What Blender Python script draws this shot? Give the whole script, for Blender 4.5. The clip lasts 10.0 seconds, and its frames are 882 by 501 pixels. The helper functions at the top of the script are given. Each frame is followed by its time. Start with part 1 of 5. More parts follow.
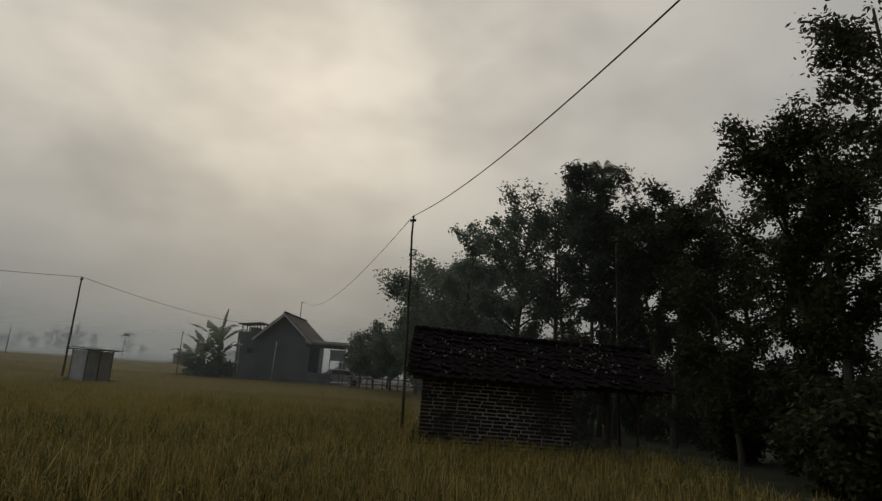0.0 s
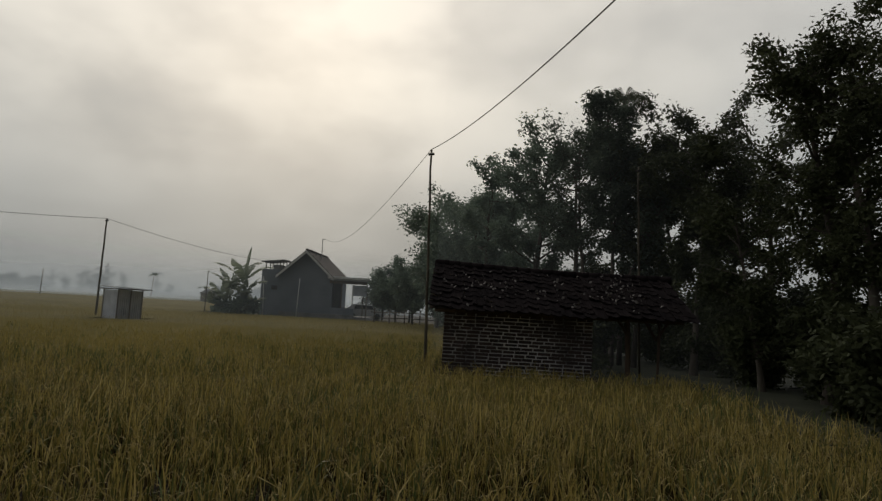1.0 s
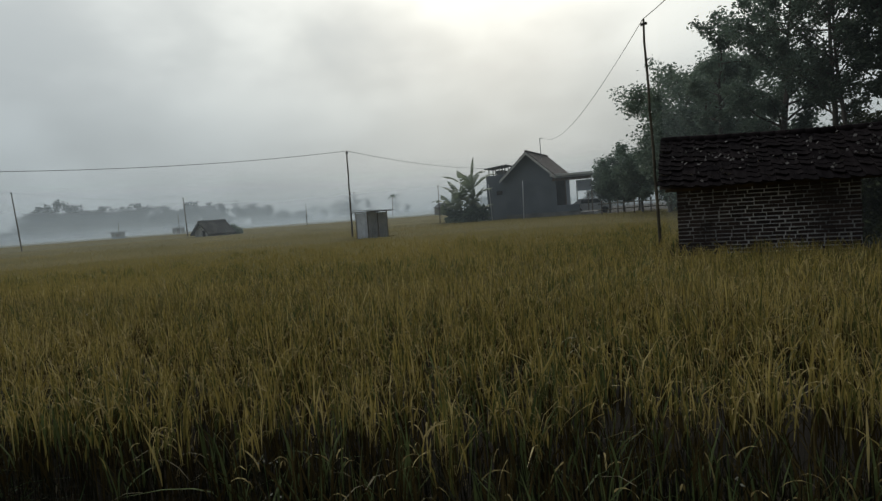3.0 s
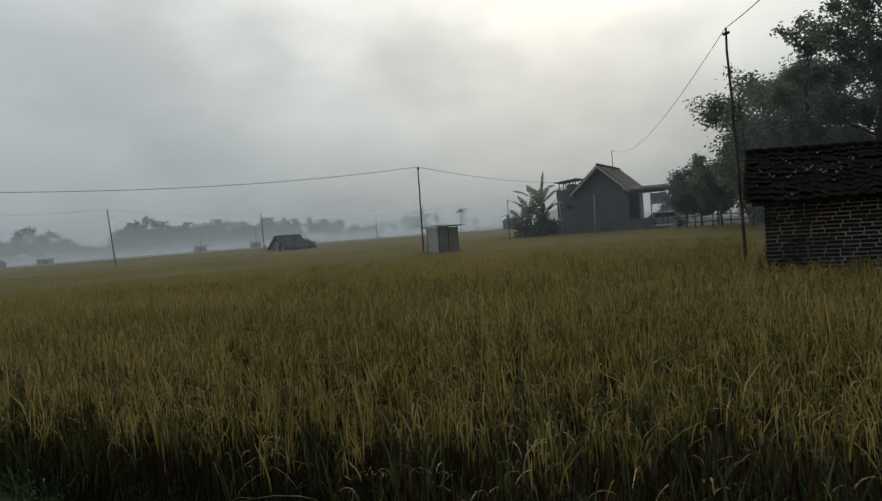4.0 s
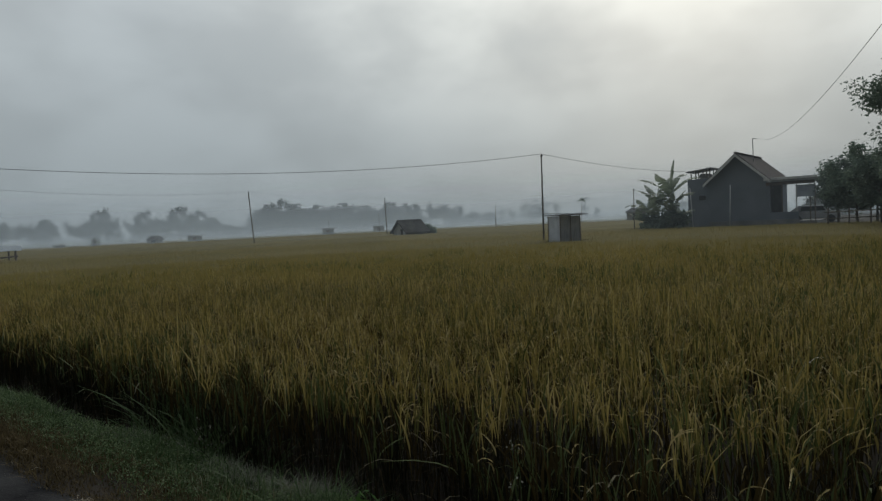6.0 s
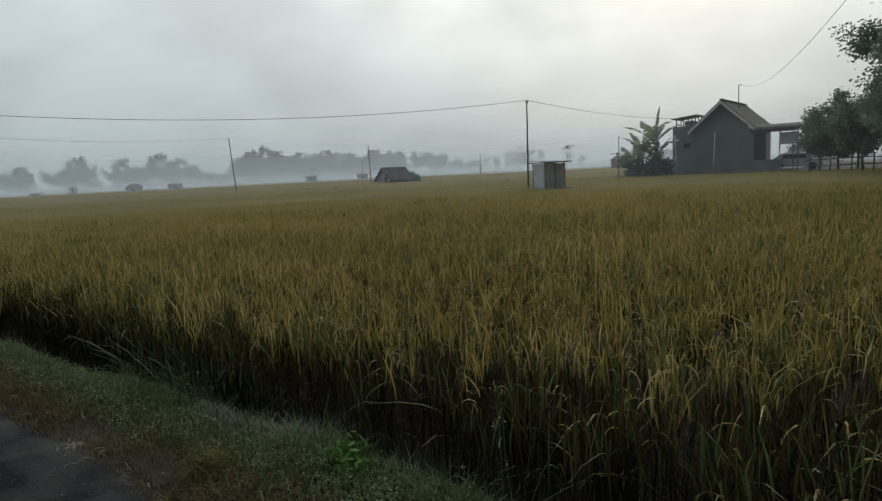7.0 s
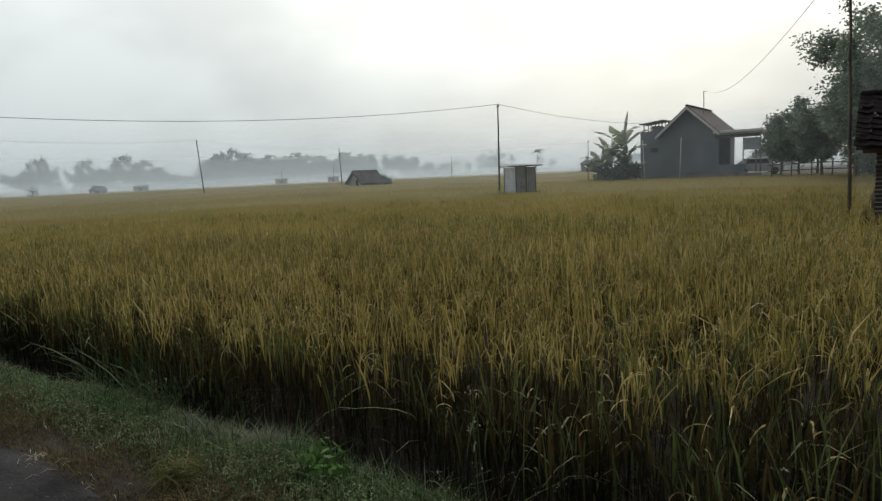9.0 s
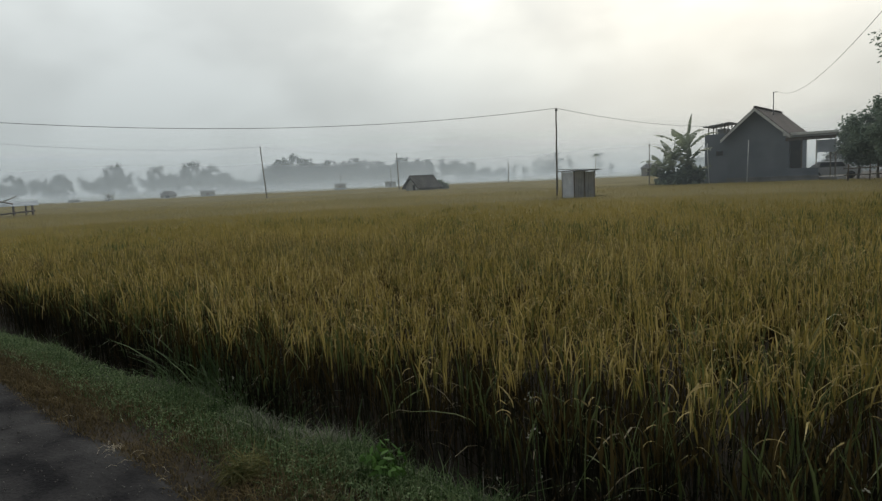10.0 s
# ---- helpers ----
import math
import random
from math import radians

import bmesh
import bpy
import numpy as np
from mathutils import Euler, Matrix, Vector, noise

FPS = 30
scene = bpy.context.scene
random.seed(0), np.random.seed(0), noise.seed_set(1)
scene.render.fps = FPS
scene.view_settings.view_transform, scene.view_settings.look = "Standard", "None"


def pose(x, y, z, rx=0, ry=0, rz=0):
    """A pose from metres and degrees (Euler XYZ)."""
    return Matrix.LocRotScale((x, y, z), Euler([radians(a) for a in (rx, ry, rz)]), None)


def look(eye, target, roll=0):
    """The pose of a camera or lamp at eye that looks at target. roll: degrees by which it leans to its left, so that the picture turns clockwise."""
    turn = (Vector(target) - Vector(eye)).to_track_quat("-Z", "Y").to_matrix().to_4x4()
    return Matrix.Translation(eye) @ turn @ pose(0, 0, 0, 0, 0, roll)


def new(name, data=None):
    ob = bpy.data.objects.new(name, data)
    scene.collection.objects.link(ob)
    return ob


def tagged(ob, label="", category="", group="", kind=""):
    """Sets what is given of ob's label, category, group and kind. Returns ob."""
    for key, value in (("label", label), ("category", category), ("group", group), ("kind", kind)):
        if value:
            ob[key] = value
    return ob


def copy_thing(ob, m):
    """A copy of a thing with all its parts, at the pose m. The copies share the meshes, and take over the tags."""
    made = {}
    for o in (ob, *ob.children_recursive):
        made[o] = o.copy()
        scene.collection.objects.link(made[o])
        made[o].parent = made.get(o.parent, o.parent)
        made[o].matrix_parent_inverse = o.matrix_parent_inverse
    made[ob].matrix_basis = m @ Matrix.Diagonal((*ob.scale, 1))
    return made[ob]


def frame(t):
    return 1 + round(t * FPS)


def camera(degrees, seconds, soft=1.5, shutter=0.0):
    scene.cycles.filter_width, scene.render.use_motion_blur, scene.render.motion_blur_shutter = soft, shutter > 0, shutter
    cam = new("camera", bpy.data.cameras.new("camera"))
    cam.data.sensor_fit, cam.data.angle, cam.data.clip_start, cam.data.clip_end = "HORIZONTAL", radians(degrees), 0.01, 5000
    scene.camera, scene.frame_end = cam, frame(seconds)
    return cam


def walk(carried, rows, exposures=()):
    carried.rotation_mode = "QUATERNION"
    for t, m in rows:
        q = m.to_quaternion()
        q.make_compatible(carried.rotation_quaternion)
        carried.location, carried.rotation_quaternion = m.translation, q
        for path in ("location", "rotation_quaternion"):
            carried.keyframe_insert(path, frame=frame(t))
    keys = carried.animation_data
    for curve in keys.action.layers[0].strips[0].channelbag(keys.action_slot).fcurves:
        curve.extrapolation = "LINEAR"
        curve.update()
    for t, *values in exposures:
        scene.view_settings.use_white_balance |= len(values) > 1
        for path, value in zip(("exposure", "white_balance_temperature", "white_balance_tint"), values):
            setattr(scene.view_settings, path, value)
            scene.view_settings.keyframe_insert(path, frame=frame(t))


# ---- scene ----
cam = camera(71.1, 10.0, soft=1.35, shutter=0.0)
# seconds, place, yaw, pitch, roll
PATH = (
    (0.0, 0.198, 0.411, 1.678, 0.08, 11.55, -4.04),
    (0.2, 0.198, 0.406, 1.674, 0.09, 11.04, -4.33),
    (0.5, 0.199, 0.399, 1.669, 1.07, 9.02, -3.79),
    (0.7, 0.195, 0.415, 1.667, 1.40, 7.28, -3.56),
    (1.0, 0.189, 0.439, 1.665, 2.02, 5.38, -3.15),
    (1.2, 0.192, 0.428, 1.649, 3.41, 4.64, -2.74),
    (1.5, 0.196, 0.411, 1.624, 5.26, 2.26, -1.77),
    (1.7, 0.203, 0.419, 1.616, 7.92, 0.65, -1.89),
    (1.8, 0.206, 0.423, 1.612, 10.45, -0.61, -1.36),
    (2.0, 0.213, 0.431, 1.604, 13.23, -2.70, -0.65),
    (2.2, 0.227, 0.399, 1.602, 13.82, -2.69, -0.12),
    (2.5, 0.247, 0.352, 1.600, 16.45, -3.68, 1.58),
    (2.7, 0.237, 0.327, 1.595, 20.33, -4.19, 2.35),
    (3.0, 0.223, 0.290, 1.587, 22.68, -3.78, 4.15),
    (3.2, 0.201, 0.255, 1.618, 24.44, -2.55, 3.92),
    (4.3, 0.068, 0.121, 1.632, 30.20, -1.74, 4.53),
    (4.5, 0.044, 0.097, 1.634, 31.27, -1.28, 4.41),
    (4.8, 0.045, 0.081, 1.612, 33.71, -0.68, 4.27),
    (5.0, 0.046, 0.070, 1.597, 35.60, 0.03, 3.86),
    (5.2, 0.040, 0.066, 1.599, 37.61, 0.72, 3.70),
    (5.5, 0.030, 0.060, 1.602, 39.25, 0.94, 3.50),
    (5.8, 0.028, 0.044, 1.599, 39.87, -0.48, 2.73),
    (6.0, 0.026, 0.033, 1.597, 39.89, -2.47, 2.76),
    (6.2, 0.026, 0.029, 1.589, 39.00, -4.38, 2.37),
    (7.3, 0.032, 0.027, 1.587, 37.93, -8.00, 2.46),
    (7.5, 0.032, 0.032, 1.596, 35.43, -7.88, 3.00),
    (7.7, 0.030, 0.032, 1.593, 34.65, -8.18, 2.87),
    (8.0, 0.026, 0.031, 1.588, 34.19, -8.72, 2.94),
    (8.2, 0.026, 0.028, 1.589, 34.40, -8.53, 3.11),
    (8.5, 0.025, 0.024, 1.590, 34.85, -8.22, 2.92),
    (8.7, 0.021, 0.024, 1.591, 35.03, -7.98, 2.90),
    (9.0, 0.014, 0.024, 1.592, 35.81, -7.18, 2.53),
    (9.2, 0.008, 0.014, 1.594, 36.56, -6.46, 2.08),
    (9.5, 0.000, 0.000, 1.598, 38.82, -5.96, 1.81),
    (9.7, 0.000, 0.000, 1.598, 39.92, -6.21, 2.20),
    (10.0, 0.000, 0.000, 1.597, 41.00, -6.51, 2.65),
)
# seconds, stops, kelvin, tint
EXPOSURES = (
    (0.0, -1.12, 7100, 11), (0.5, -1.09, 7000, 11), (1.0, -0.72, 6900, 11), (1.5, -0.53, 6500, 9), (2.0, -0.38, 6350, 7), (2.5, -0.26, 6300, 7), (3.2, -0.34, 6300, 7), (4.5, -0.46, 6400, 8),
    (5.0, -0.54, 6300, 7), (5.5, -0.71, 6250, 8), (6.0, -0.57, 6200, 7), (6.2, -0.49, 6200, 7), (7.3, 0.12, 6500, 7), (7.5, 0.17, 6600, 8), (8.0, 0.36, 6600, 8), (8.5, 0.41, 6600, 8), (9.0, 0.36, 6600, 8), (9.5, 0.12, 6600, 8), (10.0, 0.1, 6600, 8),
)
walk(cam, [(t, pose(x, y, z, 90 + pitch, roll, yaw)) for t, x, y, z, yaw, pitch, roll in PATH], EXPOSURES)

# ---- world and sun ----
SUN_AZ, SUN_EL = -16.0, 25.0   # degrees; azimuth from +y towards +x


def sun_way(az, el):
    a, e = radians(az), radians(el)
    return Vector((math.sin(a) * math.cos(e), math.cos(a) * math.cos(e), math.sin(e)))


world = bpy.data.worlds.new("overcast_morning")
scene.world = world
world.use_nodes = True
wt = world.node_tree
wt.nodes.clear()


def wnode(kind, **values):
    n = wt.nodes.new(kind)
    for k, v in values.items():
        n.inputs[k].default_value = v
    return n


w_out = wt.nodes.new("ShaderNodeOutputWorld")
w_back = wnode("ShaderNodeBackground", Strength=1.0)
w_sky = wt.nodes.new("ShaderNodeTexSky")
w_sky.sky_type = "NISHITA"
w_sky.sun_disc = False
w_sky.sun_elevation = radians(SUN_EL)
w_sky.sun_rotation = radians(SUN_AZ)
w_sky.dust_density = 4.0
w_skyscale = wt.nodes.new("ShaderNodeVectorMath")
w_skyscale.operation = "SCALE"
w_skyscale.inputs["Scale"].default_value = 0.08
wt.links.new(w_sky.outputs["Color"], w_skyscale.inputs[0])
w_co = wt.nodes.new("ShaderNodeTexCoord")
w_norm = wt.nodes.new("ShaderNodeVectorMath")
w_norm.operation = "NORMALIZE"
wt.links.new(w_co.outputs["Generated"], w_norm.inputs[0])
w_sep = wt.nodes.new("ShaderNodeSeparateXYZ")
wt.links.new(w_norm.outputs[0], w_sep.inputs[0])
# cloud deck: stratus grey at the rim, pale above
w_grad = wt.nodes.new("ShaderNodeValToRGB")
cr = w_grad.color_ramp
cr.elements[0].position, cr.elements[0].color = 0.0, (0.41, 0.455, 0.48, 1)
cr.elements[1].position, cr.elements[1].color = 1.0, (0.70, 0.73, 0.74, 1)
e = cr.elements.new(0.10)
e.color = (0.49, 0.535, 0.555, 1)
e = cr.elements.new(0.24)
e.color = (0.66, 0.70, 0.71, 1)
e = cr.elements.new(0.45)
e.color = (0.86, 0.885, 0.885, 1)
wt.links.new(w_sep.outputs["Z"], w_grad.inputs["Fac"])
# the sun's glow behind thin cloud
w_dot = wt.nodes.new("ShaderNodeVectorMath")
w_dot.operation = "DOT_PRODUCT"
w_dot.inputs[1].default_value = sun_way(SUN_AZ, SUN_EL)
wt.links.new(w_norm.outputs[0], w_dot.inputs[0])
w_glow = wnode("ShaderNodeMapRange", **{"From Min": 0.68, "From Max": 1.0, "To Min": 0.0, "To Max": 1.0})
w_glow.interpolation_type = "SMOOTHSTEP"
wt.links.new(w_dot.outputs["Value"], w_glow.inputs["Value"])
# cloud folds, flattened towards the rim of the sky
w_flat = wt.nodes.new("ShaderNodeMapping")
w_flat.inputs["Scale"].default_value = (1.0, 1.0, 1.8)
wt.links.new(w_norm.outputs[0], w_flat.inputs["Vector"])
w_n1 = wnode("ShaderNodeTexNoise", Scale=3.4, Detail=4.0, Roughness=0.45, Distortion=0.15)
w_n2 = wnode("ShaderNodeTexNoise", Scale=8.0, Detail=3.0, Roughness=0.45, Distortion=0.1)
wt.links.new(w_flat.outputs[0], w_n1.inputs["Vector"])
wt.links.new(w_flat.outputs[0], w_n2.inputs["Vector"])
w_add = wt.nodes.new("ShaderNodeMath")
w_add.operation = "MULTIPLY_ADD"
w_add.inputs[1].default_value = 0.35
wt.links.new(w_n2.outputs["Fac"], w_add.inputs[0])
wt.links.new(w_n1.outputs["Fac"], w_add.inputs[2])
w_fold = wnode("ShaderNodeMapRange", **{"From Min": 0.50, "From Max": 0.84, "To Min": 0.91, "To Max": 1.08})
w_fold.interpolation_type = "SMOOTHSTEP"
wt.links.new(w_add.outputs[0], w_fold.inputs["Value"])
w_deck = wt.nodes.new("ShaderNodeVectorMath")
w_deck.operation = "SCALE"
wt.links.new(w_grad.outputs["Color"], w_deck.inputs[0])
wt.links.new(w_fold.outputs[0], w_deck.inputs["Scale"])
w_thin = wnode("ShaderNodeMapRange", **{"From Min": 0.46, "From Max": 0.84, "To Min": 0.30, "To Max": 1.05})
wt.links.new(w_add.outputs[0], w_thin.inputs["Value"])
w_high = wnode("ShaderNodeMapRange", **{"From Min": 0.06, "From Max": 0.36, "To Min": 0.04, "To Max": 1.0})
w_high.interpolation_type = "SMOOTHSTEP"
wt.links.new(w_sep.outputs["Z"], w_high.inputs["Value"])
w_veil = wt.nodes.new("ShaderNodeMath")
w_veil.operation = "MULTIPLY"
wt.links.new(w_glow.outputs[0], w_veil.inputs[0])
wt.links.new(w_high.outputs[0], w_veil.inputs[1])
w_gm = wt.nodes.new("ShaderNodeMath")
w_gm.operation = "MULTIPLY"
wt.links.new(w_veil.outputs[0], w_gm.inputs[0])
wt.links.new(w_thin.outputs[0], w_gm.inputs[1])
w_warm = wt.nodes.new("ShaderNodeVectorMath")
w_warm.operation = "SCALE"
w_warm.inputs[0].default_value = (0.50, 0.45, 0.355)
wt.links.new(w_gm.outputs[0], w_warm.inputs["Scale"])
w_sum = wt.nodes.new("ShaderNodeVectorMath")
w_sum.operation = "ADD"
wt.links.new(w_deck.outputs[0], w_sum.inputs[0])
wt.links.new(w_warm.outputs[0], w_sum.inputs[1])
# the cloud is thick and dim away from the sun
w_side = wt.nodes.new("ShaderNodeVectorMath")
w_side.operation = "DOT_PRODUCT"
w_side.inputs[1].default_value = sun_way(SUN_AZ - 20, 12.0)
wt.links.new(w_norm.outputs[0], w_side.inputs[0])
w_dim = wnode("ShaderNodeMapRange", **{"From Min": -0.65, "From Max": 0.32, "To Min": 0.10, "To Max": 1.0})
w_dim.interpolation_type = "SMOOTHSTEP"
wt.links.new(w_side.outputs["Value"], w_dim.inputs["Value"])
w_lit = wt.nodes.new("ShaderNodeVectorMath")
w_lit.operation = "SCALE"
wt.links.new(w_sum.outputs[0], w_lit.inputs[0])
wt.links.new(w_dim.outputs[0], w_lit.inputs["Scale"])
w_mix = wt.nodes.new("ShaderNodeMix")
w_mix.data_type = "RGBA"
w_mix.inputs["Factor"].default_value = 0.93
wt.links.new(w_skyscale.outputs[0], w_mix.inputs["A"])
wt.links.new(w_lit.outputs[0], w_mix.inputs["B"])
wt.links.new(w_mix.outputs["Result"], w_back.inputs["Color"])
wt.links.new(w_back.outputs[0], w_out.inputs["Surface"])

sun = new("sun", bpy.data.lights.new("sun", "SUN"))
sun.data.energy = 0.5
sun.data.angle = radians(25)
sun.data.color = (1.0, 0.92, 0.8)
sun.matrix_world = look(sun_way(SUN_AZ, SUN_EL) * 50, (0, 0, 0))

# ---- materials ----


def mat(name, c1, c2, scale=3.0, rough=0.8, fine=40.0, bump=0.2, metal=0.0, spread=0.5, by="NOISE", through_light=0.0,
        piece=0.0, spec=0.3, stretch=(1, 1, 1), dist=0.01, ramp=()):
    """Two colours mixed by a coarse and a fine noise of real-world size; piece: how far each object or island varies."""
    m = bpy.data.materials.new(name)
    m.use_nodes = True
    nt = m.node_tree
    bs = nt.nodes["Principled BSDF"]
    out = nt.nodes["Material Output"]
    geo = nt.nodes.new("ShaderNodeNewGeometry")
    mp = nt.nodes.new("ShaderNodeMapping")
    mp.inputs["Scale"].default_value = stretch
    nt.links.new(geo.outputs["Position"], mp.inputs["Vector"])
    a = nt.nodes.new("ShaderNodeTexNoise")
    a.inputs["Scale"].default_value, a.inputs["Detail"].default_value = scale, 4.0
    b = nt.nodes.new("ShaderNodeTexNoise")
    b.inputs["Scale"].default_value, b.inputs["Detail"].default_value = fine, 3.0
    nt.links.new(mp.outputs[0], a.inputs["Vector"])
    nt.links.new(mp.outputs[0], b.inputs["Vector"])
    mr = nt.nodes.new("ShaderNodeMapRange")
    mr.inputs["From Min"].default_value, mr.inputs["From Max"].default_value = 0.5 - 0.4 * spread, 0.5 + 0.4 * spread
    nt.links.new(a.outputs["Fac"], mr.inputs["Value"])
    mf = nt.nodes.new("ShaderNodeMath")
    mf.operation = "MULTIPLY_ADD"
    mf.inputs[1].default_value, mf.use_clamp = 0.7, True
    sub = nt.nodes.new("ShaderNodeMath")
    sub.operation = "SUBTRACT"
    sub.inputs[1].default_value = 0.5
    nt.links.new(b.outputs["Fac"], sub.inputs[0])
    nt.links.new(sub.outputs[0], mf.inputs[0])
    nt.links.new(mr.outputs[0], mf.inputs[2])
    fac = mf.outputs[0]
    if piece:
        if by == "ISLAND":
            rnd = geo.outputs["Random Per Island"]
        else:
            rnd = nt.nodes.new("ShaderNodeObjectInfo").outputs["Random"]
        mixf = nt.nodes.new("ShaderNodeMix")
        mixf.inputs["Factor"].default_value = piece
        nt.links.new(fac, mixf.inputs["A"])
        nt.links.new(rnd, mixf.inputs["B"])
        fac = mixf.outputs["Result"]
    mx = nt.nodes.new("ShaderNodeMix")
    mx.data_type = "RGBA"
    mx.inputs["A"].default_value, mx.inputs["B"].default_value = (*c1, 1), (*c2, 1)
    nt.links.new(fac, mx.inputs["Factor"])
    tone = mx.outputs["Result"]
    if ramp:
        rp = nt.nodes.new("ShaderNodeValToRGB")
        for k, (at, colour) in enumerate(ramp):
            el = rp.color_ramp.elements[k] if k < 2 else rp.color_ramp.elements.new(at)
            el.position, el.color = at, (*colour, 1)
        nt.links.new(fac, rp.inputs["Fac"])
        tone = rp.outputs["Color"]
    nt.links.new(tone, bs.inputs["Base Color"])
    bs.inputs["Roughness"].default_value = rough
    bs.inputs["Metallic"].default_value = metal
    bs.inputs["Specular IOR Level"].default_value = spec
    if bump:
        bp = nt.nodes.new("ShaderNodeBump")
        bp.inputs["Strength"].default_value, bp.inputs["Distance"].default_value = bump, dist
        nt.links.new(b.outputs["Fac"], bp.inputs["Height"])
        nt.links.new(bp.outputs[0], bs.inputs["Normal"])
    if through_light:
        tr = nt.nodes.new("ShaderNodeBsdfTranslucent")
        nt.links.new(tone, tr.inputs["Color"])
        ms = nt.nodes.new("ShaderNodeMixShader")
        ms.inputs["Fac"].default_value = through_light
        nt.links.new(bs.outputs[0], ms.inputs[1])
        nt.links.new(tr.outputs[0], ms.inputs[2])
        nt.links.new(ms.outputs[0], out.inputs["Surface"])
    return m


M_SOIL = mat("soil", (0.02, 0.017, 0.013), (0.05, 0.04, 0.03), 1.2, 0.95, 30, 0.6)
M_ROAD = mat("worn_asphalt", (0.012, 0.012, 0.014), (0.056, 0.055, 0.056), 2.6, 0.95, 45, 0.6, dist=0.02, spec=0.08, spread=0.4)
M_PATH = mat("dirt_path", (0.032, 0.038, 0.024), (0.076, 0.080, 0.055), 0.7, 0.95, 14, 0.5)
RICE_TONES = ((0.0, (0.040, 0.066, 0.022)), (1.0, (0.72, 0.60, 0.31)), (0.24, (0.132, 0.134, 0.042)), (0.46, (0.285, 0.229, 0.064)), (0.78, (0.505, 0.398, 0.132)))
GRASS_TONES = ((0.0, (0.024, 0.050, 0.018)), (1.0, (0.58, 0.60, 0.45)), (0.42, (0.074, 0.132, 0.046)), (0.76, (0.195, 0.262, 0.118)))
M_RICE = mat("rice_leaf", (0, 0, 0), (1, 1, 1), 0.38, 0.38, 3.0, 0.0, by="ISLAND", piece=0.78, through_light=0.30, spread=0.8, spec=0.22, ramp=RICE_TONES)
M_FARRICE = mat("rice_leaf_mass", (0.190, 0.174, 0.060), (0.462, 0.370, 0.134), 0.22, 0.7, 1.6, 0.0, by="ISLAND", piece=0.35, through_light=0.38, spread=0.8, spec=0.05)
# near-black tones put the shade low in the crop into the colour
M_DIMSTEM = mat("shaded_rice_stem", (0.010, 0.012, 0.008), (0.042, 0.042, 0.024), 0.6, 0.7, 9, 0.0, by="ISLAND", piece=0.7, through_light=0.1, spec=0.08)
M_DIMLEAF = mat("shaded_withered_rice_leaf", (0.026, 0.020, 0.012), (0.10, 0.076, 0.043), 0.9, 0.85, 12, 0.0, by="ISLAND", piece=0.65, through_light=0.2, spec=0.05)
M_DIMSHEATH = mat("shaded_drying_sheath", (0.026, 0.021, 0.010), (0.115, 0.086, 0.034), 0.5, 0.8, 6, 0.0, by="ISLAND", piece=0.6, through_light=0.25, spec=0.06)
M_GRAIN = mat("rice_grain", (0.152, 0.119, 0.047), (0.51, 0.405, 0.185), 0.8, 0.8, 60, 0.0, by="ISLAND", piece=0.8, through_light=0.25, spec=0.08)
M_GREENRICE = mat("green_rice_leaf", (0.050, 0.072, 0.026), (0.170, 0.205, 0.080), 0.7, 0.5, 6, 0.0, by="ISLAND", piece=0.6, through_light=0.30, spec=0.15)
M_CANOPY = mat("rice_canopy", (0.115, 0.100, 0.035), (0.195, 0.155, 0.055), 0.16, 0.9, 3.0, 0.6, spread=0.7, dist=0.1, spec=0.03)
M_GRASS = mat("verge_grass", (0, 0, 0), (1, 1, 1), 1.1, 0.6, 9, 0.0, by="ISLAND", piece=0.68, through_light=0.35, spec=0.2, ramp=GRASS_TONES)
M_COVER = mat("dewy_weed_leaf", (0.055, 0.112, 0.034), (0.31, 0.40, 0.20), 1.4, 0.5, 9, 0.0, by="ISLAND", piece=0.7, through_light=0.3, spec=0.3)
M_DRY = mat("dry_grass", (0.040, 0.032, 0.017), (0.20, 0.152, 0.075), 1.5, 0.8, 12, 0.0, by="ISLAND", piece=0.7, through_light=0.2, spec=0.1)
M_STONE = mat("gravel", (0.04, 0.038, 0.036), (0.15, 0.145, 0.14), 3, 0.9, 60, 0.3, by="ISLAND", piece=0.7)
M_DEADLEAF = mat("dead_rice_leaf", (0.14, 0.12, 0.075), (0.30, 0.265, 0.18), 4, 0.8, 50, 0.1, by="ISLAND", piece=0.6, through_light=0.2, spec=0.1)
M_SEED = mat("seed_head", (0.20, 0.20, 0.16), (0.42, 0.41, 0.34), 6, 0.8, 30, 0.0, by="ISLAND", piece=0.6, through_light=0.2)
M_TUFT = mat("yellowing_grass", (0.075, 0.080, 0.030), (0.24, 0.225, 0.085), 6, 0.7, 30, 0.0, by="ISLAND", piece=0.6, through_light=0.3)
M_STRAW = mat("dry_straw", (0.32, 0.27, 0.18), (0.55, 0.5, 0.4), 4, 0.8, 50, 0.2)
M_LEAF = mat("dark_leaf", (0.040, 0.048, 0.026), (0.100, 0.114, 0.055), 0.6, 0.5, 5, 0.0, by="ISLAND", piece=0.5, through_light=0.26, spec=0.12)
# two paler, bluer greens that carry distance haze in the leaf colour
M_LEAF2 = mat("hazed_green_leaf", (0.10, 0.145, 0.115), (0.22, 0.28, 0.205), 0.5, 0.5, 5, 0.0, by="ISLAND", piece=0.5, through_light=0.42)
M_LEAF3 = mat("half_hazed_leaf", (0.058, 0.080, 0.060), (0.136, 0.170, 0.118), 0.5, 0.5, 5, 0.0, by="ISLAND", piece=0.5, through_light=0.34, spec=0.12)
M_FARLEAF = mat("far_leaf", (0.04, 0.055, 0.035), (0.07, 0.09, 0.05), 0.1, 0.7, 1, 0.0, by="ISLAND", piece=0.5)
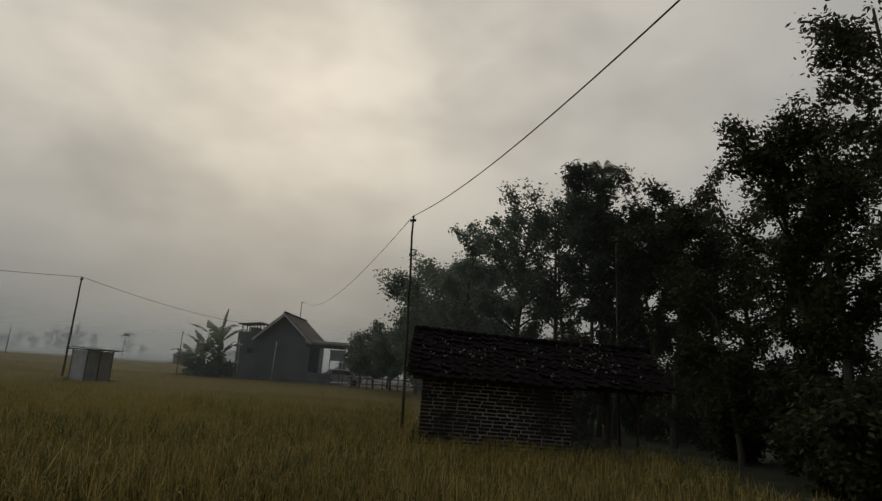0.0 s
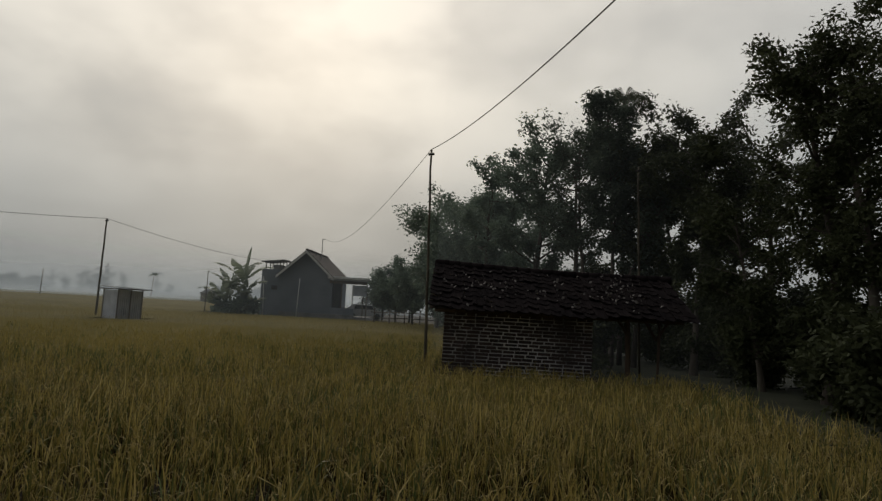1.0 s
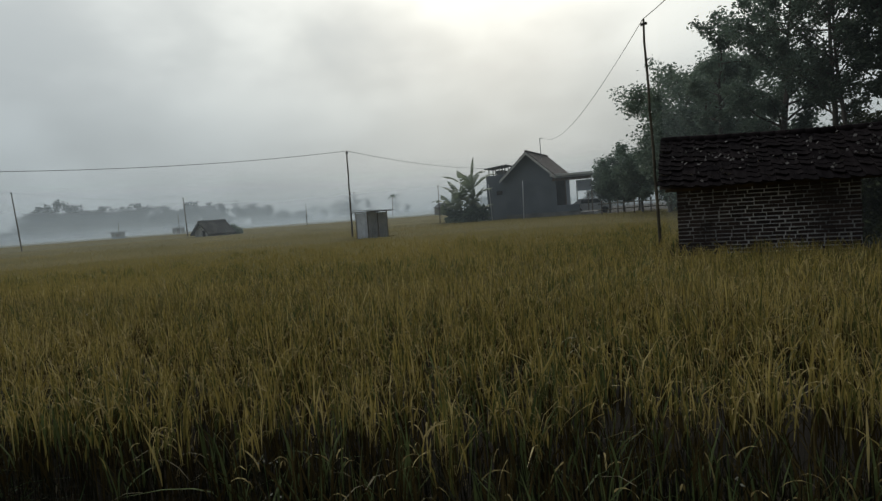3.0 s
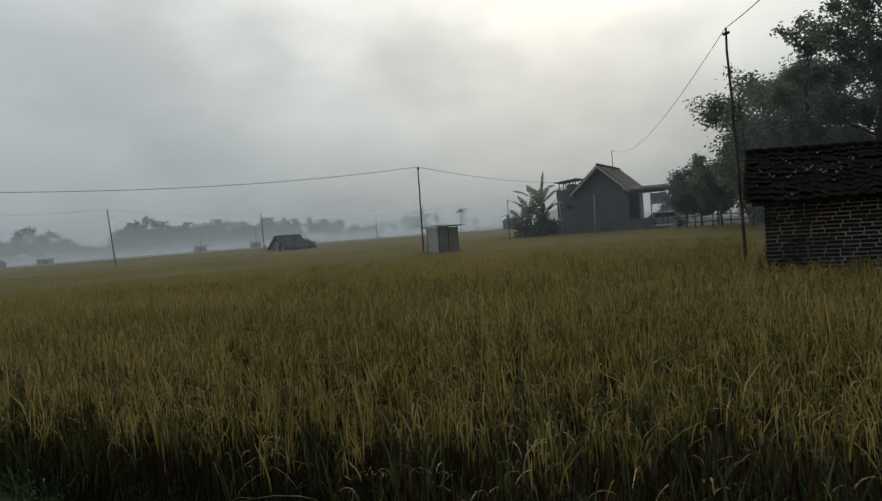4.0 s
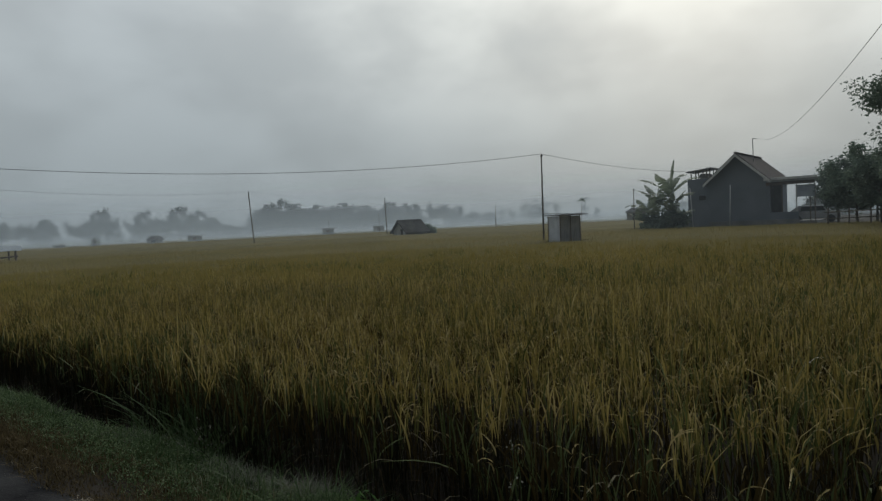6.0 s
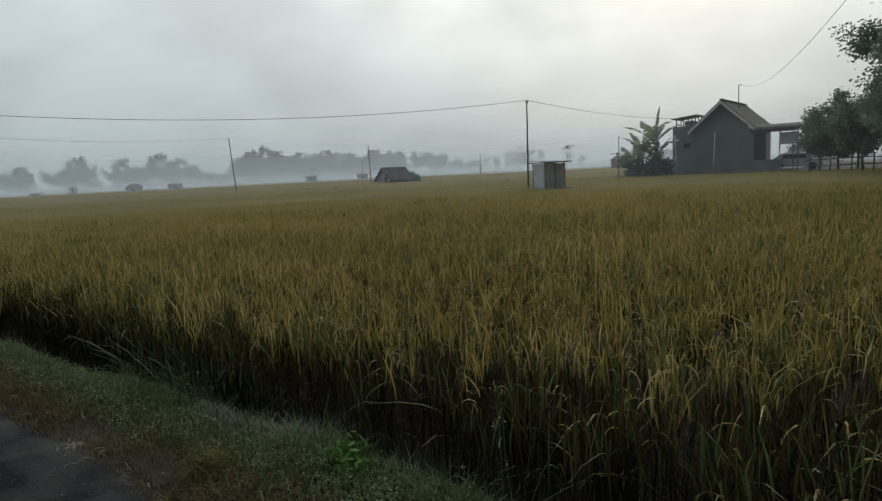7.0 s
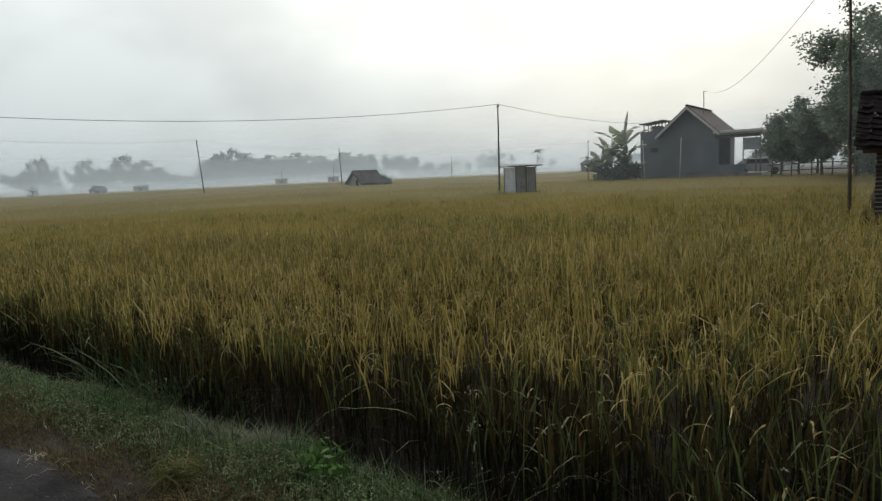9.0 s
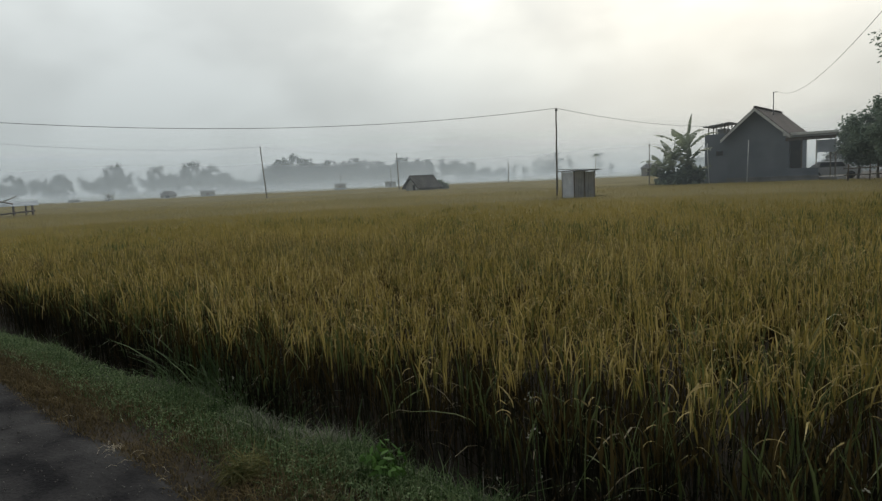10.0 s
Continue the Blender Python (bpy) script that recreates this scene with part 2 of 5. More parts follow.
# leaf green greyed and lightened to hold haze in the colour
M_GREYLEAF = mat("haze_grey_leaf", (0.24, 0.27, 0.24), (0.38, 0.41, 0.36), 0.1, 0.7, 1, 0.0, by="ISLAND", piece=0.5, through_light=0.2)
M_BANANA = mat("banana_leaf", (0.12, 0.16, 0.105), (0.29, 0.33, 0.22), 0.8, 0.45, 12, 0.1, through_light=0.42, by="ISLAND", piece=0.3)
M_BARK = mat("bark", (0.05, 0.042, 0.035), (0.14, 0.12, 0.10), 2.0, 0.95, 25, 0.8, stretch=(1, 1, 0.25))
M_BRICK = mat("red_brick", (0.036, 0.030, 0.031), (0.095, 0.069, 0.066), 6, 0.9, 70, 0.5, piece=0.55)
M_MORTAR = mat("mortar", (0.10, 0.098, 0.10), (0.82, 0.81, 0.81), 1.1, 0.95, 26, 0.6, spread=0.45)
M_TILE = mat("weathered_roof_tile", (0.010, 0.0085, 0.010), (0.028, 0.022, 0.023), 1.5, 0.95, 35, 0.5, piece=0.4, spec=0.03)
M_LICHEN = mat("pale_lichen", (0.14, 0.128, 0.122), (0.27, 0.25, 0.24), 20, 0.95, 90, 0.3)
M_HOUSETILE = mat("house_roof_tile", (0.045, 0.035, 0.032), (0.095, 0.072, 0.065), 0.9, 0.8, 8, 0.5, piece=0.2)
M_PLASTER = mat("grey_cement_plaster", (0.150, 0.175, 0.210), (0.230, 0.255, 0.290), 0.6, 0.9, 12, 0.3)
M_PALE = mat("pale_paint", (0.62, 0.63, 0.63), (0.80, 0.80, 0.79), 1.5, 0.7, 30, 0.1)
M_CONCRETE = mat("concrete", (0.20, 0.20, 0.20), (0.32, 0.32, 0.31), 1.2, 0.9, 25, 0.4)
M_DARKWOOD = mat("dark_wood", (0.05, 0.035, 0.025), (0.13, 0.095, 0.07), 3, 0.8, 40, 0.5, stretch=(1, 1, 0.15))
M_WOOD = mat("grey_wood", (0.14, 0.12, 0.10), (0.28, 0.25, 0.21), 3, 0.85, 40, 0.5, stretch=(1, 1, 0.15))
M_BAMBOO = mat("bamboo", (0.055, 0.05, 0.035), (0.15, 0.13, 0.095), 2, 0.6, 20, 0.2)
M_ZINC = mat("zinc_sheet", (0.48, 0.51, 0.56), (0.68, 0.71, 0.76), 2.5, 0.55, 30, 0.1)
M_RUST = mat("rusty_zinc", (0.26, 0.265, 0.28), (0.46, 0.455, 0.46), 2.0, 0.7, 25, 0.2)
M_OLDZINC = mat("dull_zinc", (0.34, 0.35, 0.37), (0.56, 0.56, 0.57), 2.2, 0.65, 25, 0.2)
M_THATCH = mat("thatch", (0.036, 0.034, 0.031), (0.085, 0.077, 0.068), 1.0, 0.95, 12, 0.8, dist=0.05)
# far hut thatch and boards, lightened to hold haze in the colour
M_GREYTHATCH = mat("haze_grey_thatch", (0.20, 0.205, 0.21), (0.34, 0.34, 0.335), 1.0, 0.95, 12, 0.8, dist=0.05)
M_GREYWOOD = mat("haze_grey_board", (0.30, 0.30, 0.29), (0.46, 0.46, 0.44), 3, 0.9, 40, 0.4, stretch=(1, 1, 0.15))
M_CABLE = mat("cable", (0.03, 0.03, 0.03), (0.07, 0.065, 0.06), 5, 0.7, 60, 0.1)
# near-black colour that paints the shade inside openings
M_DARK = mat("interior_shade", (0.02, 0.02, 0.022), (0.04, 0.04, 0.042), 2, 0.9, 20, 0.1)
M_CLOTH = mat("pale_cloth", (0.50, 0.55, 0.62), (0.66, 0.71, 0.78), 3, 0.9, 60, 0.2, through_light=0.4)
M_CARPAINT = mat("white_car_paint", (0.62, 0.63, 0.64), (0.72, 0.73, 0.74), 1, 0.3, 10, 0.0)
M_RUBBER = mat("tyre_rubber", (0.02, 0.02, 0.02), (0.04, 0.04, 0.04), 5, 0.9, 40, 0.2)
M_GLASS = mat("car_glass", (0.02, 0.025, 0.03), (0.04, 0.045, 0.05), 2, 0.08, 10, 0.0, spec=0.6)
M_BLUE = mat("blue_tarpaulin", (0.22, 0.26, 0.30), (0.40, 0.44, 0.48), 2, 0.6, 20, 0.2)


def mist_material(top=21.0, thick=0.43, low_top=4.0, low_thick=0.16):
    """Thin water mist: scatters the sky's light, thickest low down, drifting in patches."""
    m = bpy.data.materials.new("morning_mist")
    m.use_nodes = True
    nt = m.node_tree
    nt.nodes.clear()
    out = nt.nodes.new("ShaderNodeOutputMaterial")
    geo = nt.nodes.new("ShaderNodeNewGeometry")
    sep = nt.nodes.new("ShaderNodeSeparateXYZ")
    nt.links.new(geo.outputs["Position"], sep.inputs[0])
    ramp = nt.nodes.new("ShaderNodeMapRange")
    ramp.interpolation_type = "SMOOTHSTEP"
    for k, v in (("From Min", 0.0), ("From Max", top), ("To Min", thick), ("To Max", 0.0)):
        ramp.inputs[k].default_value = v
    nt.links.new(sep.outputs["Z"], ramp.inputs["Value"])
    low = nt.nodes.new("ShaderNodeMapRange")
    low.interpolation_type = "SMOOTHSTEP"
    for k, v in (("From Min", -0.5), ("From Max", low_top), ("To Min", low_thick), ("To Max", 0.0)):
        low.inputs[k].default_value = v
    nt.links.new(sep.outputs["Z"], low.inputs["Value"])
    mp = nt.nodes.new("ShaderNodeMapping")
    mp.inputs["Scale"].default_value = (0.022, 0.022, 0.10)
    nt.links.new(geo.outputs["Position"], mp.inputs["Vector"])
    n = nt.nodes.new("ShaderNodeTexNoise")
    n.inputs["Scale"].default_value, n.inputs["Detail"].default_value = 1.0, 3.0
    nt.links.new(mp.outputs[0], n.inputs["Vector"])
    nr = nt.nodes.new("ShaderNodeMapRange")
    for k, v in (("From Min", 0.3), ("From Max", 0.7), ("To Min", 0.8), ("To Max", 1.1)):
        nr.inputs[k].default_value = v
    nt.links.new(n.outputs["Fac"], nr.inputs["Value"])
    ad = nt.nodes.new("ShaderNodeMath")
    ad.operation = "ADD"
    nt.links.new(ramp.outputs[0], ad.inputs[0])
    nt.links.new(low.outputs[0], ad.inputs[1])
    mu = nt.nodes.new("ShaderNodeMath")
    mu.operation = "MULTIPLY"
    mu.use_clamp = True
    nt.links.new(ad.outputs[0], mu.inputs[0])
    nt.links.new(nr.outputs[0], mu.inputs[1])
    both = nt.nodes.new("ShaderNodeAddShader")
    for k, (kind, up) in enumerate((("ShaderNodeBsdfDiffuse", 1.0), ("ShaderNodeBsdfTranslucent", -1.0))):
        lobe = nt.nodes.new(kind)
        lobe.inputs["Color"].default_value = (0.43, 0.485, 0.53, 1)
        way = nt.nodes.new("ShaderNodeCombineXYZ")
        way.inputs["Z"].default_value = up
        nt.links.new(way.outputs[0], lobe.inputs["Normal"])
        nt.links.new(lobe.outputs[0], both.inputs[k])
    clear = nt.nodes.new("ShaderNodeBsdfTransparent")
    ms = nt.nodes.new("ShaderNodeMixShader")
    nt.links.new(mu.outputs[0], ms.inputs["Fac"])
    nt.links.new(clear.outputs[0], ms.inputs[1])
    nt.links.new(both.outputs[0], ms.inputs[2])
    nt.links.new(ms.outputs[0], out.inputs["Surface"])
    return m


M_MIST = mist_material()
M_LOWMIST = mist_material(3.6, 0.28, 1.2, 0.03)
M_HAZE = mist_material(9.0, 0.042, 1.5, 0.008)
M_GROVEHAZE = mist_material(18.0, 0.03, 1.5, 0.01)

# ---- builders ----


def part(name, bm, material, parent=None, label=""):
    """Links a bmesh as one mesh object under a thing or a part."""
    me = bpy.data.meshes.new(name)
    bm.to_mesh(me)
    bm.free()
    ob = new(name, me)
    me.materials.append(material)
    ob.parent = parent
    return tagged(ob, label)


def thing(name, x, y, z, label, category, group="", rz=0.0):
    """An Empty at a thing's base, to carry its parts."""
    ob = new(name)
    ob.empty_display_size = 0.2
    ob.matrix_world = pose(x, y, z, 0, 0, rz)
    return tagged(ob, label, category, group)


def raw(name, verts, faces, materials, parent=None, index=None, label="", smooth=False):
    """A mesh object from arrays: verts (n, 3), faces (m, 3 or 4), index: a material number for each face."""
    verts, faces = np.asarray(verts, np.float32), np.asarray(faces, np.int32)
    me = bpy.data.meshes.new(name)
    me.vertices.add(len(verts))
    me.vertices.foreach_set("co", verts.ravel())
    k = faces.shape[1]
    me.loops.add(faces.size)
    me.loops.foreach_set("vertex_index", faces.ravel())
    me.polygons.add(len(faces))
    me.polygons.foreach_set("loop_start", np.arange(0, faces.size, k, dtype=np.int32))
    if index is not None:
        me.polygons.foreach_set("material_index", np.asarray(index, np.int32))
    if smooth:
        me.polygons.foreach_set("use_smooth", np.ones(len(faces), bool))
    for m in materials:
        me.materials.append(m)
    me.update(calc_edges=True)
    ob = new(name, me)
    ob.parent = parent
    return tagged(ob, label)


def box(bm, x0, x1, y0, y1, z0, z1, bevel=0.0):
    made = bmesh.ops.create_cube(bm, size=1.0, matrix=Matrix.LocRotScale(((x0 + x1) / 2, (y0 + y1) / 2, (z0 + z1) / 2), None, (x1 - x0, y1 - y0, z1 - z0)))
    if bevel:
        edges = {e for v in made["verts"] for e in v.link_edges}
        bmesh.ops.bevel(bm, geom=list(edges), offset=bevel, segments=1, affect="EDGES")
    return bm


def boxes(*rows, bevel=0.0):
    bm = bmesh.new()
    for r in rows:
        box(bm, *r, bevel=bevel)
    return bm


def prism(points, y0, y1):
    """A shape in x and z, drawn from y0 to y1."""
    bm = bmesh.new()
    a = [bm.verts.new((x, y0, z)) for x, z in points]
    b = [bm.verts.new((x, y1, z)) for x, z in points]
    bm.faces.new(a)
    bm.faces.new(b[::-1])
    for i in range(len(a)):
        j = (i + 1) % len(a)
        bm.faces.new((a[j], a[i], b[i], b[j]))
    bmesh.ops.recalc_face_normals(bm, faces=bm.faces)
    return bm


def rings(points, radii, sides=6):
    """Vertices and quads of a tube along points."""
    p = np.asarray(points, float)
    d = np.gradient(p, axis=0)
    d /= np.linalg.norm(d, axis=1, keepdims=True) + 1e-9
    ref = np.array([0.0, 0.0, 1.0]) if abs(d[0, 2]) < 0.8 else np.array([1.0, 0.0, 0.0])
    u = np.cross(d, ref)
    u /= np.linalg.norm(u, axis=1, keepdims=True) + 1e-9
    v = np.cross(d, u)
    ang = np.linspace(0, 2 * np.pi, sides, endpoint=False)
    r = np.asarray(radii, float)[:, None, None]
    ring = p[:, None] + r * (np.cos(ang)[None, :, None] * u[:, None] + np.sin(ang)[None, :, None] * v[:, None])
    n = len(p)
    i, j = np.meshgrid(np.arange(n - 1), np.arange(sides), indexing="ij")
    k = (j + 1) % sides
    faces = np.stack([i * sides + j, i * sides + k, (i + 1) * sides + k, (i + 1) * sides + j], -1).reshape(-1, 4)
    return ring.reshape(-1, 3), faces


def joined(pieces):
    """Several (verts, faces) as one."""
    vs, fs, n = [], [], 0
    for v, f in pieces:
        vs.append(v)
        fs.append(f + n)
        n += len(v)
    return np.concatenate(vs), np.concatenate(fs)


def tube(name, points, radii, material, parent=None, sides=7, label=""):
    if np.isscalar(radii):
        radii = [radii] * len(points)
    v, f = rings(points, radii, sides)
    ends = [[0, *range(sides - 1, 0, -1)], [len(v) - sides + i for i in range(sides)]]
    me = bpy.data.meshes.new(name)
    me.from_pydata(v.tolist(), [], f.tolist() + ends)
    me.polygons.foreach_set("use_smooth", np.ones(len(me.polygons), bool))
    me.materials.append(material)
    me.update()
    ob = new(name, me)
    ob.parent = parent
    return tagged(ob, label)


def leaves(rng, centres, spread, per, size, aspect=0.45, droop=0.3):
    """Leaf blades scattered round each centre: pointed four-cornered blades with a random lie."""
    c = np.repeat(np.asarray(centres), per, axis=0)
    n = len(c)
    off = rng.normal(size=(n, 3)) * spread * (0.55, 0.55, 0.45)
    base = c + off
    az = rng.uniform(0, 2 * np.pi, n)
    el = rng.normal(-droop, 0.5, n)
    a = np.stack([np.cos(az) * np.cos(el), np.sin(az) * np.cos(el), np.sin(el)], 1)
    side = np.cross(a, rng.normal(size=(n, 3)))
    side /= np.linalg.norm(side, axis=1, keepdims=True) + 1e-9
    s = (size * rng.uniform(0.65, 1.3, n))[:, None]
    mid = base + a * s * 0.45
    v = np.stack([base, mid + side * s * aspect * 0.5, base + a * s, mid - side * s * aspect * 0.5], 1).reshape(-1, 3)
    return v, np.arange(4 * n).reshape(-1, 4)

# ---- ground ----


def bank_shift(x):
    """How far the ditch's lip stands out from its mean line: the bank narrows towards the west."""
    return np.clip(0.065 * (x + 4.4), -0.40, 0.07) + 0.025 * np.sin(x * 2.3) + 0.015 * np.sin(x * 6.1 + 1.0)


def ground_height(x, y):
    """Road at 0, a low grassed bank, a ditch, the sunken field; the grove's ground rises again on the east."""
    r = math.hypot(x, y)
    lip = 2.25 + float(bank_shift(x))
    bank = 0.0 if y < 1.5 else (-0.05 * (y - 1.5) / 0.75 if y < lip else -0.05 - 0.37 * min(1, (y - lip) / 0.3))
    field = -0.42 if y < 2.9 else -0.35
    z = bank if y < lip + 0.3 else field
    if x > 4.9 and y > 2.2:
        k = min(1, (x - 4.9) / 0.7)
        z = z * (1 - k) + 0.0 * k
    if y > 49.5 and -22 < x < 10 and y < 75:
        z = 0.2
    if r < 30:
        z += 0.03 * noise.noise(Vector((x * 1.3, y * 1.3, 0.0)))
    return z


def steps(*runs):
    """Grid lines: runs of (from, to, step)."""
    out = []
    for a, b, s in runs:
        out += list(np.arange(a, b - 1e-6, s))
    return out + [runs[-1][1]]


gx = steps((-1500, -300, 150), (-300, -60, 30), (-60, -16, 4), (-16, 8, 0.4), (8, 40, 4), (40, 300, 40), (300, 1500, 200))
gy = steps((-600, -100, 100), (-100, -10, 15), (-10, 0.8, 1.2), (0.8, 3.2, 0.15), (3.2, 20, 1.2), (20, 80, 6), (80, 320, 40), (320, 1700, 230))
gv = [(x, y, ground_height(x, y)) for y in gy for x in gx]
nx = len(gx)
gf, gi = [], []
for j in range(len(gy) - 1):
    for i in range(nx - 1):
        gf.append((j * nx + i, j * nx + i + 1, (j + 1) * nx + i + 1, (j + 1) * nx + i))
        cx, cy = (gx[i] + gx[i + 1]) / 2, (gy[j] + gy[j + 1]) / 2
        gi.append(1 if cx > 4.9 and cy > 1.4 else 0)
ground = raw("ground", gv, gf, [M_SOIL, M_PATH], index=gi, smooth=True)
tagged(ground, "bare brown soil of the farmland under the crop", "ground", kind="structure")

# worn asphalt track with a ragged edge, 4 mm above the soil
rv, rf = [], []
rxs = np.arange(-60, 12.01, 0.25)
for x in rxs:
    edge = 1.40 + 0.08 * noise.noise(Vector((x * 0.9, 3.0, 0))) + 0.05 * noise.noise(Vector((x * 4.0, 9.0, 0)))
    for k, y in enumerate((-2.4, -0.6, 0.6, edge - 0.12, edge)):
        rv.append((x, y, ground_height(x, y) + (0.03, 0.05, 0.045, 0.035, 0.004)[k]))
for i in range(len(rxs) - 1):
    for k in range(4):
        rf.append((i * 5 + k, (i + 1) * 5 + k, (i + 1) * 5 + k + 1, i * 5 + k + 1))
road = raw("road", rv, rf, [M_ROAD], smooth=True)
tagged(road, "dark worn asphalt farm track with a crumbling edge", "road", kind="structure")

# ---- mist over the far field ----


def mist_bank(radius, top, az0, az1, material):
    n = 60
    v, f = [], []
    for i in range(n + 1):
        a = radians(az0 + (az1 - az0) * i / n)
        r = radius * (1 + 0.025 * math.sin(3.1 * a + radius))
        for z in (-0.3, top * 0.1, top * 0.25, top * 0.45, top * 0.7, top):
            v.append((r * math.sin(a), r * math.cos(a), z))
    for i in range(n):
        for k in range(5):
            f.append((i * 6 + k, (i + 1) * 6 + k, (i + 1) * 6 + k + 1, i * 6 + k + 1))
    ob = raw("mist", v, f, [material])
    return tagged(ob, "thin pale morning mist lying over the far rice field", "mist", "banks of morning mist", "stuff")


for radius in (192, 220):
    mist_bank(radius, 21.0, -100, 10, M_MIST)
for radius in (136, 168):
    mist_bank(radius, 3.0, -100, 10, M_LOWMIST)
# a thin ground haze that thickens with distance across the open field
for radius in (30, 50, 78):
    mist_bank(radius, 9.0, -100, 4, M_HAZE)
# and a breath of it between the grove's trees
mist_bank(19, 18.0, -2, 48, M_GROVEHAZE)

# ---- rice field ----
rice_rng = np.random.default_rng(7)


def in_field(x, y):
    keep = (y > 2.5 + np.minimum(bank_shift(x), 0.0) + 0.10 * np.sin(x * 1.7) + 0.06 * np.sin(x * 5.3)) & (x < 4.75 + 0.12 * np.sin(y * 1.9))
    keep &= ~((x > -0.35) & (x < 5.2) & (y > 13.05))
    keep &= ~((x > -16.9) & (x < -14.3) & (y > 28.3) & (y < 30.4) & (np.abs(x + 15.6) < 0.8))
    keep &= ~((x > -20) & (x < -4) & (y > 48.5))
    return keep


def clumps(x0, x1, y0, y1, density):
    """Planted tufts: a slightly turned, uneven grid."""
    step = 1 / math.sqrt(density)
    reach = max(x1 - x0, y1 - y0) * 1.5
    g = np.arange(-reach / 2, reach / 2, step)
    u, w = (q.ravel() for q in np.meshgrid(g, g))
    u, w = u + rice_rng.normal(0, 0.24 * step, len(u)), w + rice_rng.normal(0, 0.24 * step, len(w))
    c, s = math.cos(0.4), math.sin(0.4)
    x, y = (x0 + x1) / 2 + c * u - s * w, (y0 + y1) / 2 + s * u + c * w
    inside = (x > x0) & (x < x1) & (y > y0) & (y < y1)
    x, y = x[inside], y[inside]
    ok = in_field(x, y)
    return x[ok], y[ok]


def blades(x, y, per, levels, width, top, lean, low=-0.36, high=-0.36, tuft=0.045, arch=0.5, even=0.05):
    """Leaf blades that rise from between low and high on each clump to about the height top: verts and quads. arch: how far the tips bend over."""
    n = len(x) * per
    bx = np.repeat(x, per) + rice_rng.normal(0, tuft, n)
    by = np.repeat(y, per) + rice_rng.normal(0, tuft, n)
    z0 = rice_rng.uniform(low, high, n)
    tall = np.repeat(rice_rng.normal(0.0, even, len(x)), per)
    h = np.maximum(0.10, top + tall - z0 + rice_rng.normal(-0.05, 0.06, n))
    az = rice_rng.uniform(0, 2 * np.pi, n)
    out = np.abs(rice_rng.normal(0, lean, n)) * h + 0.012
    curl = rice_rng.uniform(0.0, 1.0, n) ** 2 * 1.7 * arch
    out = out * (1 + 0.9 * curl)
    w = width * rice_rng.uniform(0.6, 1.3, n)
    face = az + np.pi / 2 + rice_rng.normal(0, 0.6, n)
    s = np.linspace(0, 1, levels)[None, :]
    r = out[:, None] * s ** 1.9
    z = z0[:, None] + h[:, None] * (s - 0.34 * curl[:, None] * s ** 4)
    px = bx[:, None] + np.cos(az)[:, None] * r
    py = by[:, None] + np.sin(az)[:, None] * r
    ww = w[:, None] * np.where(s < 0.999, np.minimum(1.0, 0.25 + 3.0 * s) - 0.55 * s ** 3, 0.06) * 0.5
    dx, dy = np.cos(face)[:, None] * ww, np.sin(face)[:, None] * ww
    left = np.stack([px - dx, py - dy, z], -1)
    right = np.stack([px + dx, py + dy, z], -1)
    v = np.stack([left, right], 2).reshape(-1, 3)
    q = (np.arange(n) * levels * 2)[:, None] + (np.arange(levels - 1) * 2)[None, :]
    return v, np.stack([q, q + 1, q + 3, q + 2], -1).reshape(-1, 4)


def panicles(x, y, per, levels, width, low, high, spread=0.07):
    """Heads of grain: a stalk's top that arches over, thick and thin in turn with the grains."""
    n = len(x) * per
    bx = np.repeat(x, per) + rice_rng.normal(0, spread, n)
    by = np.repeat(y, per) + rice_rng.normal(0, spread, n)
    h = rice_rng.uniform(low, high, n)
    az = rice_rng.uniform(0, 2 * np.pi, n)
    length = rice_rng.uniform(0.10, 0.18, n)
    s = np.linspace(0, 1, levels)[None, :]
    # the way the stalk points turns from upright to hanging
    turn = 1.45 - s ** 0.9 * rice_rng.uniform(1.2, 2.9, n)[:, None]
    step = length[:, None] / (levels - 1)
    r = np.cumsum(np.cos(turn) * step, 1) - np.cos(turn[:, :1]) * step
    z = h[:, None] + np.cumsum(np.sin(turn) * step, 1)
    px = bx[:, None] + np.cos(az)[:, None] * r
    py = by[:, None] + np.sin(az)[:, None] * r
    zig = np.where(np.arange(levels) % 2 == 0, 0.5, 1.25)[None, :]
    ww = width * zig * np.where(s < 0.02, 0.25, np.where(s > 0.98, 0.3, 1.0)) * 0.5 * np.ones((n, 1))
    face = (az + rice_rng.choice([0.5, 1.57, 2.6], n))[:, None]
    dx, dy = np.cos(face) * ww, np.sin(face) * ww
    v = np.stack([np.stack([px - dx, py - dy, z], -1), np.stack([px + dx, py + dy, z + 0.3 * ww], -1)], 2).reshape(-1, 3)
    q = (np.arange(n) * levels * 2)[:, None] + (np.arange(levels - 1) * 2)[None, :]
    return v, np.stack([q, q + 1, q + 3, q + 2], -1).reshape(-1, 4)


